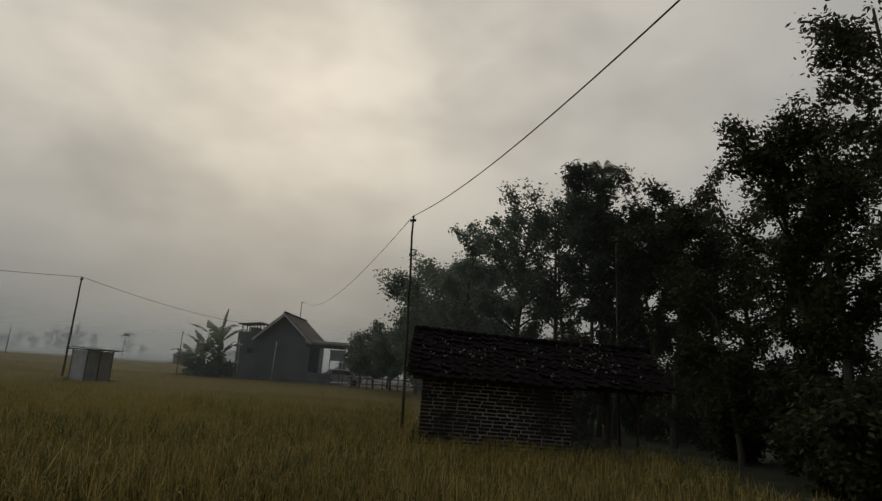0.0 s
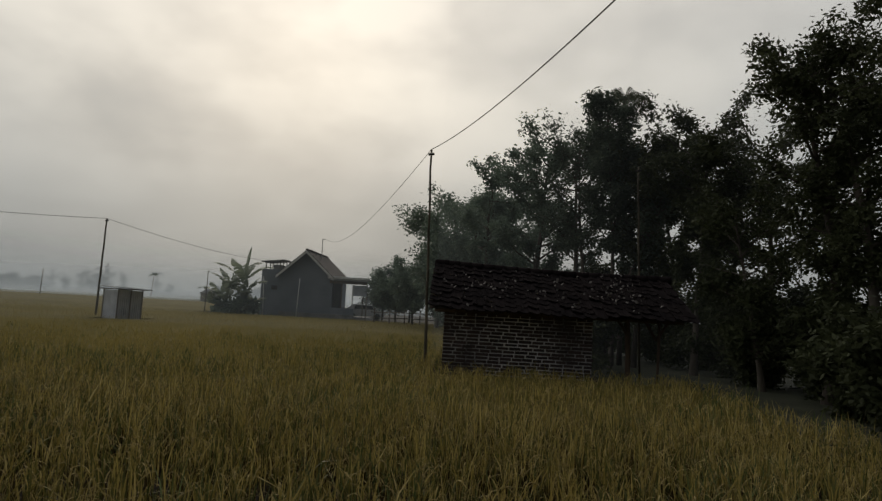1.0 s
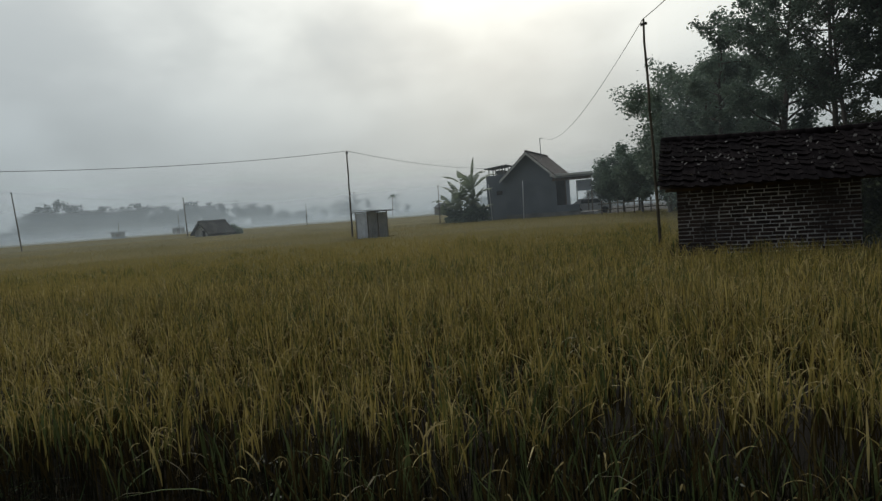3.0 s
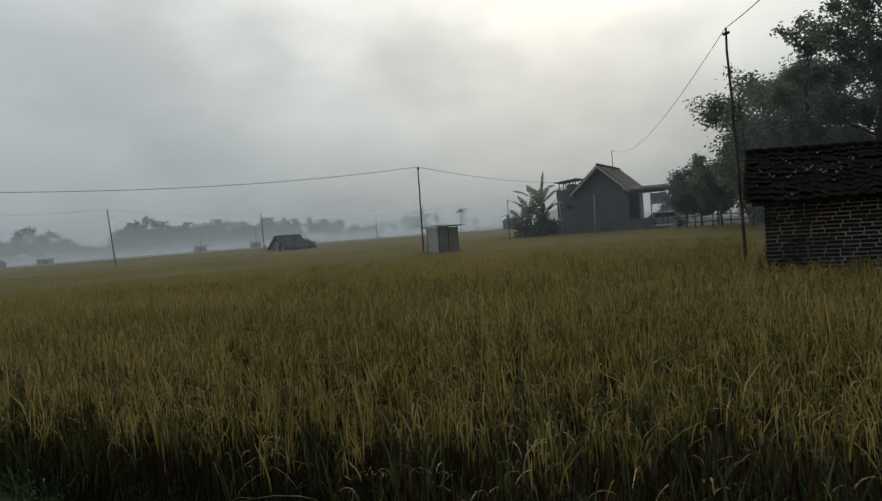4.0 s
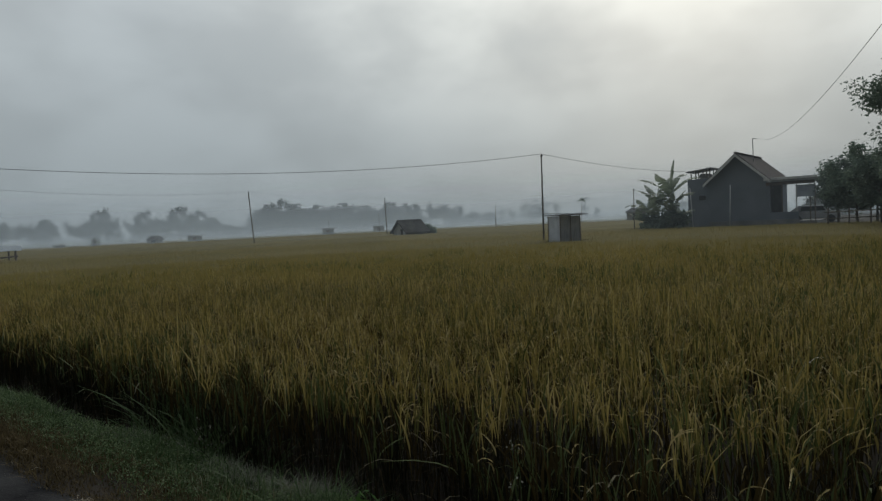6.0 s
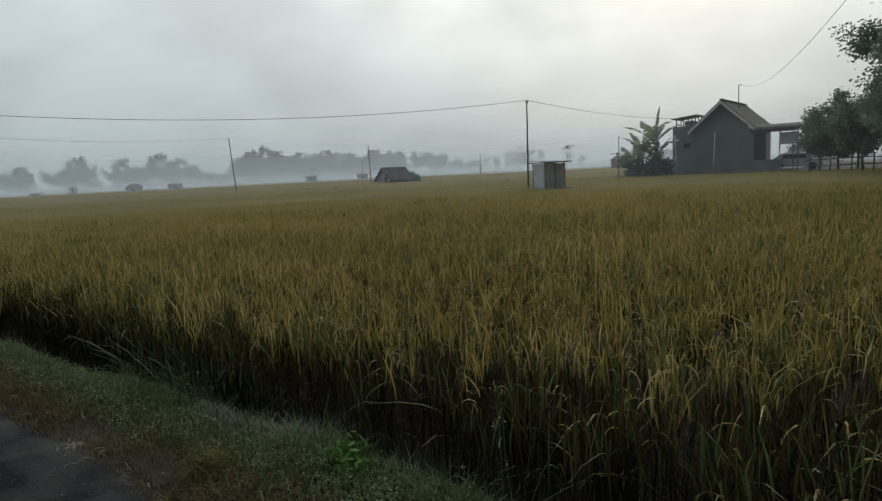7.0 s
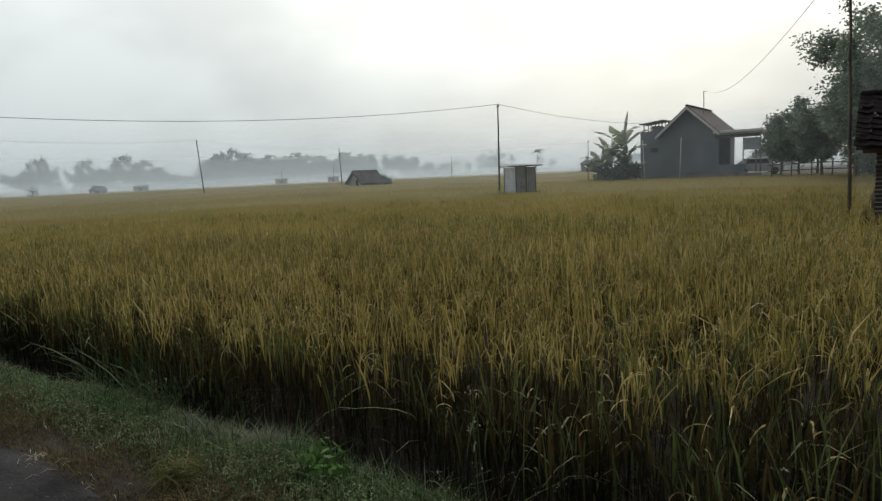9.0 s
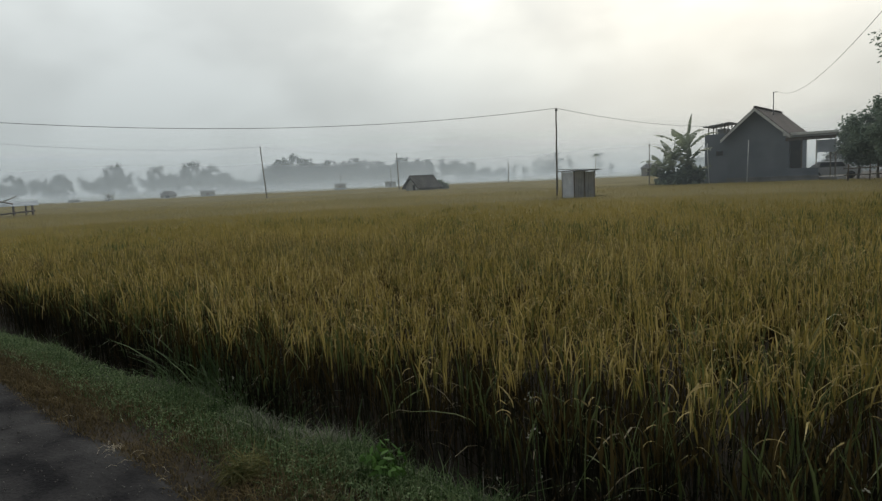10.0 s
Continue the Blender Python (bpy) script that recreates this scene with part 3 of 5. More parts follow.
def grain_heads(x, y, per, count, low, high, spread=0.06):
    """The same heads close by: small pointed grains set along the arching stalk, to both sides."""
    n = len(x) * per
    base = np.stack([np.repeat(x, per) + rice_rng.normal(0, spread, n), np.repeat(y, per) + rice_rng.normal(0, spread, n), rice_rng.uniform(low, high, n)], 1)
    az = rice_rng.uniform(0, 2 * np.pi, n)
    length = rice_rng.uniform(0.10, 0.17, n)
    s = np.linspace(0.12, 1, count)[None, :] + rice_rng.normal(0, 0.02, (n, count))
    bend = rice_rng.uniform(1.4, 3.0, n)[:, None]
    turn = 1.45 - s ** 0.9 * bend
    step = length[:, None] / count
    r, z = np.cumsum(np.cos(turn) * step, 1), np.cumsum(np.sin(turn) * step, 1)
    out = np.stack([np.cos(az), np.sin(az), 0 * az], 1)[:, None, :]
    p = base[:, None, :] + out * r[:, :, None]
    p[:, :, 2] += z
    side = np.stack([-np.sin(az), np.cos(az), 0 * az], 1)[:, None, :] * np.where(np.arange(count) % 2 == 0, 1.0, -1.0)[None, :, None]
    along = out * np.cos(turn)[:, :, None] + np.array([0, 0, 1.0]) * np.sin(turn - 0.5)[:, :, None]
    long = rice_rng.uniform(0.0075, 0.0105, (n, count))[:, :, None]
    wide = 0.0021
    a = p + side * 0.003
    tip = a + along * long + side * 0.004
    mid = (a + tip) / 2
    flat = np.cross(along, side) * rice_rng.choice([-1, 1], (n, count))[:, :, None] * 0.4 + side * 0.9
    v = np.stack([a, mid + flat * wide, tip, mid - flat * wide], 2).reshape(-1, 3)
    return v, np.arange(len(v)).reshape(-1, 4)


stems, dim_leaves, dim_sheaths, flags, far_flags, grain, green = [], [], [], [], [], [], []
near = clumps(-12.5, 5.0, 2.4, 8.0, 21)
close = near[1] < 4.0                                           # rows whose feet can be seen
rim = 2.60 + np.minimum(bank_shift(near[0]), 0.0) + 0.22 * np.clip((near[0] + 5.4) / 0.8, 0, 1) + 0.68 * np.clip((near[0] + 2.0) / 1.8, 0, 1)        # the outer rows stay green and poor in grain; dim stems paint their shade
inner = near[1] > rim + 0.08 * np.sin(near[0] * 2.3) + rice_rng.normal(0, 0.22, len(near[0]))
front = (near[0][close], near[1][close])
body = (near[0][inner], near[1][inner])
edge = (near[0][~inner], near[1][~inner])
# dim stems, leaves and sheaths paint shade beneath the gold tops
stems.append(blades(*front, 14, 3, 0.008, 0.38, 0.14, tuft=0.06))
dim_leaves.append(blades(*front, 7, 4, 0.010, 0.18, 0.34, -0.30, 0.0, arch=1.4))
dim_sheaths.append(blades(*near, 12, 3, 0.015, 0.47, 0.26, 0.02, 0.22, 0.055, 0.3))
flags.append(blades(*body, 19, 3, 0.0115, 0.62, 0.27, 0.32, 0.46, 0.055, 0.10, 0.07))
flags.append(blades(*body, 4, 5, 0.0105, 0.56, 0.38, 0.22, 0.38, 0.055, 0.9))
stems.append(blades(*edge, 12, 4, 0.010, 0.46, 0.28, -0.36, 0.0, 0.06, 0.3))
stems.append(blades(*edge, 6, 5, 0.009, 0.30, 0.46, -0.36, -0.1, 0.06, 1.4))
# green leaves: bent over in the outer rows, and upright in unripe patches of the crop
green.append(blades(*edge, 4, 5, 0.0125, 0.42, 0.42, 0.02, 0.20, 0.06, 1.1))
green.append(blades(*edge, 4, 4, 0.0120, 0.52, 0.20, 0.05, 0.28, 0.06, 0.2))
patch = np.array([noise.noise(Vector((a * 0.55, b * 0.55, 11.0))) for a, b in zip(*near)])
unripe = inner & (patch + rice_rng.normal(0, 0.10, len(patch)) > 0.17)
green.append(blades(near[0][unripe], near[1][unripe], 7, 4, 0.0115, 0.61, 0.26, 0.15, 0.42, 0.055, 0.5))
west = inner & (near[0] < -4.8 + 0.3 * np.sin(near[1] * 9.0)) & (near[1] < 3.3)
green.append(blades(near[0][west], near[1][west], 5, 5, 0.0115, 0.46, 0.36, 0.05, 0.25, 0.06, 1.0))
flags.append(blades(near[0][west], near[1][west], 8, 4, 0.011, 0.44, 0.36, 0.02, 0.26, 0.06, 0.6))
grain.append(panicles(*body, 6, 7, 0.0088, 0.40, 0.56, 0.06))
nearest = (body[1] < 4.6) & (body[0] > -6.0)
grain.append(grain_heads(body[0][nearest], body[1][nearest], 3, 24, 0.30, 0.50))
grain.append(panicles(*edge, 1, 7, 0.0090, 0.22, 0.42))
# further out the leaves are fewer and broader to the eye; each kind thins out into the next
for x0, x1, y0, y1 in ((-31, 5.0, 8.0, 28.0), (-31, -12.5, 2.4, 8.0)):
    mid = clumps(x0, x1, y0, y1, 10.5)
    far = np.hypot(mid[0], mid[1]) + rice_rng.normal(0, 2.6, len(mid[0]))
    patch = np.array([noise.noise(Vector((a * 0.30, b * 0.30, 11.0))) for a, b in zip(*mid)]) + rice_rng.normal(0, 0.10, len(far))
    m = far < 13.0
    flags.append(blades(mid[0][m], mid[1][m], 17, 3, 0.0140, 0.61, 0.32, 0.34, 0.46, 0.085, 0.10, 0.06))
    grain.append(panicles(mid[0][m], mid[1][m], 6, 5, 0.015, 0.36, 0.52, 0.10))
    dim_sheaths.append(blades(mid[0][m], mid[1][m], 5, 2, 0.030, 0.46, 0.3, 0.05, 0.25, 0.10))
    m = (far < 20.0) & (patch > 0.16)
    green.append(blades(mid[0][m], mid[1][m], 8, 3, 0.016, 0.60, 0.30, 0.26, 0.42, 0.085, 0.2, 0.06))
    m = (far >= 13.0) & (far < 19.5)
    far_flags.append(blades(mid[0][m], mid[1][m], 12, 3, 0.018, 0.59, 0.34, 0.32, 0.44, 0.11, 0.10, 0.05))
    far_flags.append(panicles(mid[0][m], mid[1][m], 4, 4, 0.018, 0.38, 0.54, 0.10))
    m = (far >= 19.5) & (far < 25.0)
    far_flags.append(blades(mid[0][m], mid[1][m], 11, 2, 0.022, 0.575, 0.28, 0.26, 0.40, 0.13, 0.2, 0.04))
far = clumps(-54, 4, 2.4, 50.0, 7)
m = np.hypot(*far) + rice_rng.normal(0, 2.6, len(far[0])) >= 25.0
far_flags.append(blades(far[0][m], far[1][m], 12, 2, 0.027, 0.56, 0.24, 0.22, 0.36, 0.16, 0.4, 0.03))
# pale dead leaves that lie bent over in the outer rows
dead_rng = np.random.default_rng(17)
dead = []
for _ in range(130):
    px, py = dead_rng.uniform(-9, 3.5), dead_rng.uniform(2.42, 3.0)
    az, ln = dead_rng.uniform(0, 2 * np.pi), dead_rng.uniform(0.12, 0.34)
    z, w = dead_rng.uniform(-0.2, 0.42), dead_rng.uniform(0.003, 0.006)
    c, s = math.cos(az), math.sin(az)
    q = [(px + c * ln * t, py + s * ln * t, z + ln * (0.45 * t - 0.75 * t * t)) for t in (0, 0.35, 0.7, 1.0)]
    v4 = np.array([(a - s * w * k, b + c * w * k, d) for (a, b, d), m in zip(q, (0.6, 1, 0.8, 0.2)) for k in (-m, m)])
    dead.append((v4, np.array([(0, 1, 3, 2), (2, 3, 5, 4), (4, 5, 7, 6)])))
kinds = [joined(k) for k in (stems, dim_leaves, dim_sheaths, flags, far_flags, grain, dead, green)]
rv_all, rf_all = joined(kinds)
rice_ob = raw("rice_field", rv_all, rf_all, [M_DIMSTEM, M_DIMLEAF, M_DIMSHEATH, M_RICE, M_FARRICE, M_GRAIN, M_DEADLEAF, M_GREENRICE],
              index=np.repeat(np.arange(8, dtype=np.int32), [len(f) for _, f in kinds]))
tagged(rice_ob, "ripening rice plants, golden brown with green patches, drooping heads", "rice crop", kind="stuff")

# the crop's closed top, where single plants are too far off to tell apart
cxs = steps((-1500, -420, 120), (-420, -120, 20), (-120, -40, 5), (-40, 4.6, 0.9), (4.6, 60, 60))
cys = steps((3.8, 20, 0.6), (20, 60, 1.5), (60, 130, 5), (130, 330, 20), (330, 1650, 120))
cv = []
for y in cys:
    for x in cxs:
        r = math.hypot(x, y)
        lift = min(1.0, max(0.0, (r - 6) / 7))
        cv.append((x, y, -0.20 + 0.60 * lift + 0.06 * min(1.0, max(0.0, (r - 40) / 30)) + 0.05 * noise.noise(Vector((x * 0.6, y * 0.6, 2)))))
nc = len(cxs)
cf = []
for j in range(len(cys) - 1):
    for i in range(nc - 1):
        x, y = (cxs[i] + cxs[i + 1]) / 2, (cys[j] + cys[j + 1]) / 2
        hut_plot = -0.6 < x < 6 and y > 12.6
        shed_plot = -16.6 < x < -14.4 and 28.0 < y < 30.5
        yard = -21 < x and y > 48.0
        planted = y < 7.4 and x > -12.5
        if not (planted or hut_plot or yard or shed_plot or (x > 4.6)):
            cf.append((j * nc + i, j * nc + i + 1, (j + 1) * nc + i + 1, (j + 1) * nc + i))
canopy = raw("rice_canopy", cv, cf, [M_CANOPY], smooth=True)
tagged(canopy, "closed top of the ripening rice crop, golden olive", "rice crop", kind="stuff")

# ---- grass verge ----
grass_rng = np.random.default_rng(3)


def grass(n, x0, x1, y0, y1, h0, h1, width, lean, skew=1.1):
    x = grass_rng.uniform(x0, x1, n)
    deep = y1 + bank_shift(x) - y0
    k = grass_rng.beta(1.6, skew, n)
    y = y0 + deep * k
    patch = np.array([noise.noise(Vector((a * 1.6, b * 1.6, 5.0))) for a, b in zip(x, y)])
    ok = patch > grass_rng.uniform(-0.9, -0.05, n)
    x, y, patch, k = x[ok], y[ok], patch[ok], k[ok]
    n = len(x)
    h = grass_rng.uniform(h0, h1, n) * (1 + 0.7 * patch) * (0.5 + 0.6 * k)
    az = grass_rng.uniform(0, 2 * np.pi, n)
    out = h * np.abs(grass_rng.normal(0, lean, n))
    w = width * grass_rng.uniform(0.6, 1.3, n) * 0.5
    z = np.array([ground_height(a, b) for a, b in zip(x, y)])
    c, s = np.cos(az), np.sin(az)
    p0 = np.stack([x, y, z], 1)
    p1 = p0 + np.stack([c * out * 0.35, s * out * 0.35, h * 0.65], 1)
    p2 = p0 + np.stack([c * out, s * out, h], 1)
    d = np.stack([-s * w, c * w, 0 * w], 1)
    v = np.stack([p0 - d, p0 + d, p1 - d * 0.8, p1 + d * 0.8, p2 - d * 0.1, p2 + d * 0.1], 1).reshape(-1, 3)
    q = np.arange(n) * 6
    f = np.concatenate([np.stack([q, q + 1, q + 3, q + 2], 1), np.stack([q + 2, q + 3, q + 5, q + 4], 1)])
    return v, f


gv2, gf2 = joined([grass(84000, -13, 4.9, 1.60, 2.40, 0.025, 0.085, 0.0068, 1.1), grass(9000, -45, -13, 1.2, 2.45, 0.06, 0.16, 0.02, 0.8),
                   grass(3000, -12, 4.9, 1.8, 2.45, 0.08, 0.22, 0.006, 0.7)])
verge = raw("verge_grass", gv2, gf2, [M_GRASS])
tagged(verge, "short damp green grass on the bank beside the track", "grass", kind="stuff")

dv, df = grass(52000, -13, 4.9, 1.30, 2.10, 0.025, 0.080, 0.0055, 1.4, 2.2)
tagged(raw("dry_grass", dv, df, [M_DRY]), "brown dry grass between the track and the green bank", "grass", kind="stuff")
# seeding grass along the ditch
sg, sf = joined([grass(5200, -4.1, -2.9, 2.10, 2.44, 0.06, 0.15, 0.0022, 1.0, 0.8), grass(4200, -6.6, -4.9, 2.00, 2.42, 0.05, 0.13, 0.0022, 1.0, 0.8),
                 grass(2600, -9, 0.5, 2.15, 2.44, 0.05, 0.15, 0.0025, 1.0, 0.8)])
tagged(raw("seeding_grass", sg, sf, [M_SEED]), "fuzzy pale seeding grass along the ditch edge", "grass", kind="stuff")
# small round-leaved weeds between the grass
cl = np.stack([grass_rng.uniform(-11, 1.4, 9500), 1.66 + 0.70 * grass_rng.beta(1.6, 1.0, 9500), np.zeros(9500)], 1)
cl[:, 1] += bank_shift(cl[:, 0]) * (cl[:, 1] - 1.5) / 0.8
cl = cl[np.array([noise.noise(Vector((a * 1.3, b * 2.0, 7.0))) for a, b, _ in cl]) > grass_rng.uniform(-0.6, 0.35, 9500)]
cl[:, 2] = [ground_height(a, b) + 0.05 + 0.03 * c for (a, b, _), c in zip(cl, grass_rng.uniform(0, 1, len(cl)))]
clv, clf = leaves(grass_rng, cl, 0.03, 5, 0.015, 0.7, 0.0)
tagged(raw("ground_cover", clv, clf, [M_COVER]), "small round-leaved weeds spread through the grass", "weeds", kind="stuff")
# loose gravel along the track's edge
gr_rng = np.random.default_rng(31)
sp = []
for _ in range(900):
    px = gr_rng.uniform(-9, -1.5)
    py = 1.36 - abs(gr_rng.normal(0, 0.5))
    r = gr_rng.uniform(0.002, 0.007)
    z = ground_height(px, py) + 0.046
    line = np.array([[px - r, py, z], [px - r * 0.4, py, z + r * 0.3], [px + r * 0.5, py, z + r * 0.3], [px + r, py, z]])
    sp.append(rings(line, [r * 0.2, r * 0.8, r * 0.75, r * 0.15], 5))
v, f = joined(sp)
tagged(raw("gravel", v, f, [M_STONE]), "loose grey gravel on the worn track", "gravel", kind="stuff")

# ---- trees ----


def bent(rng, start, way, length, n, wander, rise=0.0):
    """A wandering line of points."""
    p = [np.array(start, float)]
    d = np.array(way, float) / np.linalg.norm(way)
    for _ in range(n):
        d = d + rng.normal(0, wander, 3) + np.array([0, 0, rise])
        d /= np.linalg.norm(d)
        p.append(p[-1] + d * length / n)
    return np.array(p)


def make_tree(name, x, y, z, seed, h, girth, reach, first, limbs, per, size, leaf_mat, label, category="tree", group="",
              spread=0.38, top=1.0, aspect=0.45, sprays=4, z_flat=1.0):
    """A tapered trunk with limbs and twigs, and a crown of leaf sprays along their outer halves."""
    rng = np.random.default_rng(seed)
    tree = thing(name, x, y, z, label, category, group)
    stem = bent(rng, (0, 0, -0.1), (rng.normal(0, 0.05), rng.normal(0, 0.05), 1), h * 0.93, 9, 0.045, 0.03)
    wood = [rings(stem, np.linspace(girth, girth * 0.18, len(stem)) * np.r_[1.35, np.ones(len(stem) - 1)], 8)]
    tips = [stem[-1], stem[-2]]
    for i in range(limbs):
        k = first + (0.96 - first) * (i + rng.uniform(0, 0.9)) / limbs
        at = k * (len(stem) - 1)
        a, b = int(at), min(int(at) + 1, len(stem) - 1)
        start = stem[a] + (stem[b] - stem[a]) * (at - a)
        az = i * 2.4 + rng.uniform(-0.5, 0.5)
        shape = math.sin(math.pi * min(1.0, 0.25 + 0.75 * (1 - k) / (1 - first) * 0.95)) * 0.75 + 0.25
        length = reach * shape * rng.uniform(0.75, 1.2)
        limb = bent(rng, start, (math.cos(az), math.sin(az), rng.uniform(0.15, 0.8) * z_flat), length, 6, 0.14, 0.05)
        r0 = girth * (0.42 - 0.22 * k)
        wood.append(rings(limb, np.linspace(r0, 0.012, len(limb)), 5))
        for j in range(sprays):
            m = rng.integers(2, len(limb))
            w = limb[m] - limb[m - 1] + rng.normal(0, 0.35, 3) * np.linalg.norm(limb[m] - limb[m - 1])
            twig = bent(rng, limb[m], w, length * rng.uniform(0.22, 0.45), 3, 0.2, 0.03)
            wood.append(rings(twig, np.linspace(r0 * 0.3, 0.008, len(twig)), 4))
            tips += [twig[-1], twig[-2], twig[1]]
        tips += [limb[-1], limb[-2], limb[-3]]
    v, f = joined(wood)
    raw("trunk", v, f, [M_BARK], tree, smooth=True)
    v, f = leaves(rng, tips, spread, per, size, aspect)
    raw("crown", v, f, [leaf_mat], tree)
    return tree


GROVE = "roadside grove"
DARK = "tall broad-leaved tree, dark green, on the shaded grove edge"
# x, y, height, girth, reach, first limb, limbs, leaves a spray, leaf length
for n, (x, y, h, girth, reach, first, limbs, per, size) in enumerate((
        (8.4, 10.4, 10.2, 0.13, 1.5, 0.30, 28, 34, 0.122),
        (9.9, 11.6, 10.8, 0.14, 1.7, 0.32, 24, 28, 0.125),
        (8.5, 13.4, 9.5, 0.13, 1.35, 0.28, 28, 32, 0.125),
        (8.5, 14.9, 8.8, 0.13, 1.2, 0.22, 28, 34, 0.13),
        (10.4, 16.0, 9.0, 0.13, 1.9, 0.34, 26, 22, 0.16),
        (8.8, 18.6, 7.8, 0.12, 1.8, 0.16, 26, 26, 0.15),
        (9.4, 21.8, 7.3, 0.13, 1.8, 0.30, 24, 24, 0.16),
        (7.6, 20.6, 8.5, 0.12, 1.8, 0.36, 34, 46, 0.15),
        (5.0, 22.3, 8.2, 0.11, 1.3, 0.45, 24, 15, 0.14),
        (4.3, 24.3, 9.7, 0.13, 2.1, 0.40, 30, 17, 0.15),
        (2.9, 27.6, 9.6, 0.18, 2.2, 0.12, 34, 46, 0.17),
        (1.1, 31.3, 8.3, 0.16, 2.1, 0.10, 30, 44, 0.17),
        (4.7, 23.4, 9.4, 0.10, 1.4, 0.45, 22, 15, 0.14),
        (6.6, 30.5, 3.8, 0.14, 1.8, 0.12, 26, 36, 0.18),
        (9.4, 27.2, 8.6, 0.12, 2.0, 0.40, 28, 42, 0.17),
        (5.5, 22.8, 10.2, 0.09, 1.05, 0.42, 26, 36, 0.15),
        (6.2, 22.4, 8.6, 0.10, 1.2, 0.40, 28, 38, 0.15),
        (8.0, 16.9, 5.2, 0.09, 1.5, 0.14, 24, 22, 0.14),
        )):
    # leaves turn paler in steps with distance, haze put into their colour
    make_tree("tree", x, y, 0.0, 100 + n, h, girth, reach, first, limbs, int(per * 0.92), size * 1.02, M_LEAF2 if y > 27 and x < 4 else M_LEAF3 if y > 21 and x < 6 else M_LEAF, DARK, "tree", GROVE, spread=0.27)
for n, (x, y, h, reach) in enumerate(((7.9, 12.6, 1.7, 0.8), (7.3, 10.6, 1.9, 0.9), (8.9, 15.4, 2.4, 1.1), (8.4, 17.8, 2.0, 1.0), (9.2, 12.2, 2.0, 1.0),
                                       (8.4, 20.4, 2.4, 1.1), (8.0, 25.5, 2.6, 1.2), (8.4, 23.0, 2.6, 1.3), (10.2, 18.2, 2.6, 1.2), (7.6, 28.5, 2.6, 1.3), (9.6, 9.4, 2.0, 1.0), (4.4, 20.8, 1.9, 1.0), (5.0, 24.0, 2.2, 1.1), (4.3, 27.0, 2.4, 1.2))):
    make_tree("shrub", x, y, 0.0, 160 + n, h, 0.04, reach, 0.04, 20, 30, 0.15, M_LEAF, "dark leafy undergrowth between the grove's trunks", "shrub", "undergrowth of the grove", spread=0.3)
# paler trees behind the hut, fruit trees beside the house; leaf colour holds haze
for n, (x, y, h, reach, first, per, size) in enumerate((
        (-0.1, 38.5, 6.5, 2.8, 0.25, 46, 0.2), (-1.5, 41.5, 5.7, 1.7, 0.5, 40, 0.2), (-1.6, 42.4, 9.0, 3.6, 0.62, 44, 0.2), (-0.6, 43.5, 4.4, 2.4, 0.15, 40, 0.2), (0.5, 35.5, 8.0, 2.6, 0.08, 46, 0.2), (1.8, 37.0, 8.4, 2.8, 0.08, 46, 0.22))):
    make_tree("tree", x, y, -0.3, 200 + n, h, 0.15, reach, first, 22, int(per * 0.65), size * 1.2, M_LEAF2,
              "feathery green tree standing hazy behind the brick hut", "tree", "trees behind the hut", spread=0.5)
for n, (x, y, h, reach) in enumerate(((-6.5, 51.5, 4.2, 1.5), (-5.0, 48.5, 4.0, 1.8), (-3.4, 45.5, 4.3, 2.0), (-4.2, 51.5, 4.6, 1.9))):
    make_tree("fruit_tree", x, y, -0.3, 240 + n, h, 0.11, reach, 0.48, 22, 24, 0.25, M_LEAF2,
              "low round fruit tree with dense leaves beside the house", "fruit tree", "fruit trees beside the house", spread=0.36)


def make_palm(name, x, y, z, h, seed, label, category, fronds=22, length=1.5, material=None):
    rng = np.random.default_rng(seed)
    palm = thing(name, x, y, z, label, category)
    stem = bent(rng, (0, 0, -0.1), (0.02, 0.02, 1), h, 8, 0.02)
    tube("trunk", stem, np.linspace(0.10, 0.06, len(stem)), M_BARK, palm)
    for i in range(fronds):
        az, el = i * 2.4, rng.uniform(-0.1, 1.2)
        s = np.linspace(0, 1, 27)
        r = length * rng.uniform(0.8, 1.1)
        px = r * np.cos(el) * s
        pz = r * (np.sin(el) * s - 0.75 * s ** 2.2)
        rib = stem[-1] + np.stack([np.cos(az) * px, np.sin(az) * px, pz], 1)
        side = np.array([-math.sin(az), math.cos(az), 0])
        vs, fs = [], []
        for k in range(1, 27):
            for sg in (-1, 1):
                ln = 0.5 * math.sin(math.pi * min(0.95, s[k] * 0.9 + 0.08)) * rng.uniform(0.8, 1.1)
                tip = rib[k] + sg * side * ln * 0.45 + np.array([math.cos(az) * 0.3, math.sin(az) * 0.3, -0.8]) * ln
                b0, b1 = rib[k] - (rib[k] - rib[k - 1]) * 0.45, rib[k]
                q = len(vs)
                vs += [b0, b1, tip, tip * 0.5 + b0 * 0.5]
                fs.append((q, q + 1, q + 2, q + 3))
        raw("frond", vs, fs, [material or M_LEAF], palm)
    return palm


make_palm("palm_tree", 5.85, 23.0, 0.0, 10.0, 5, "slender palm rising out of the dark grove", "palm tree", 34, 1.25)


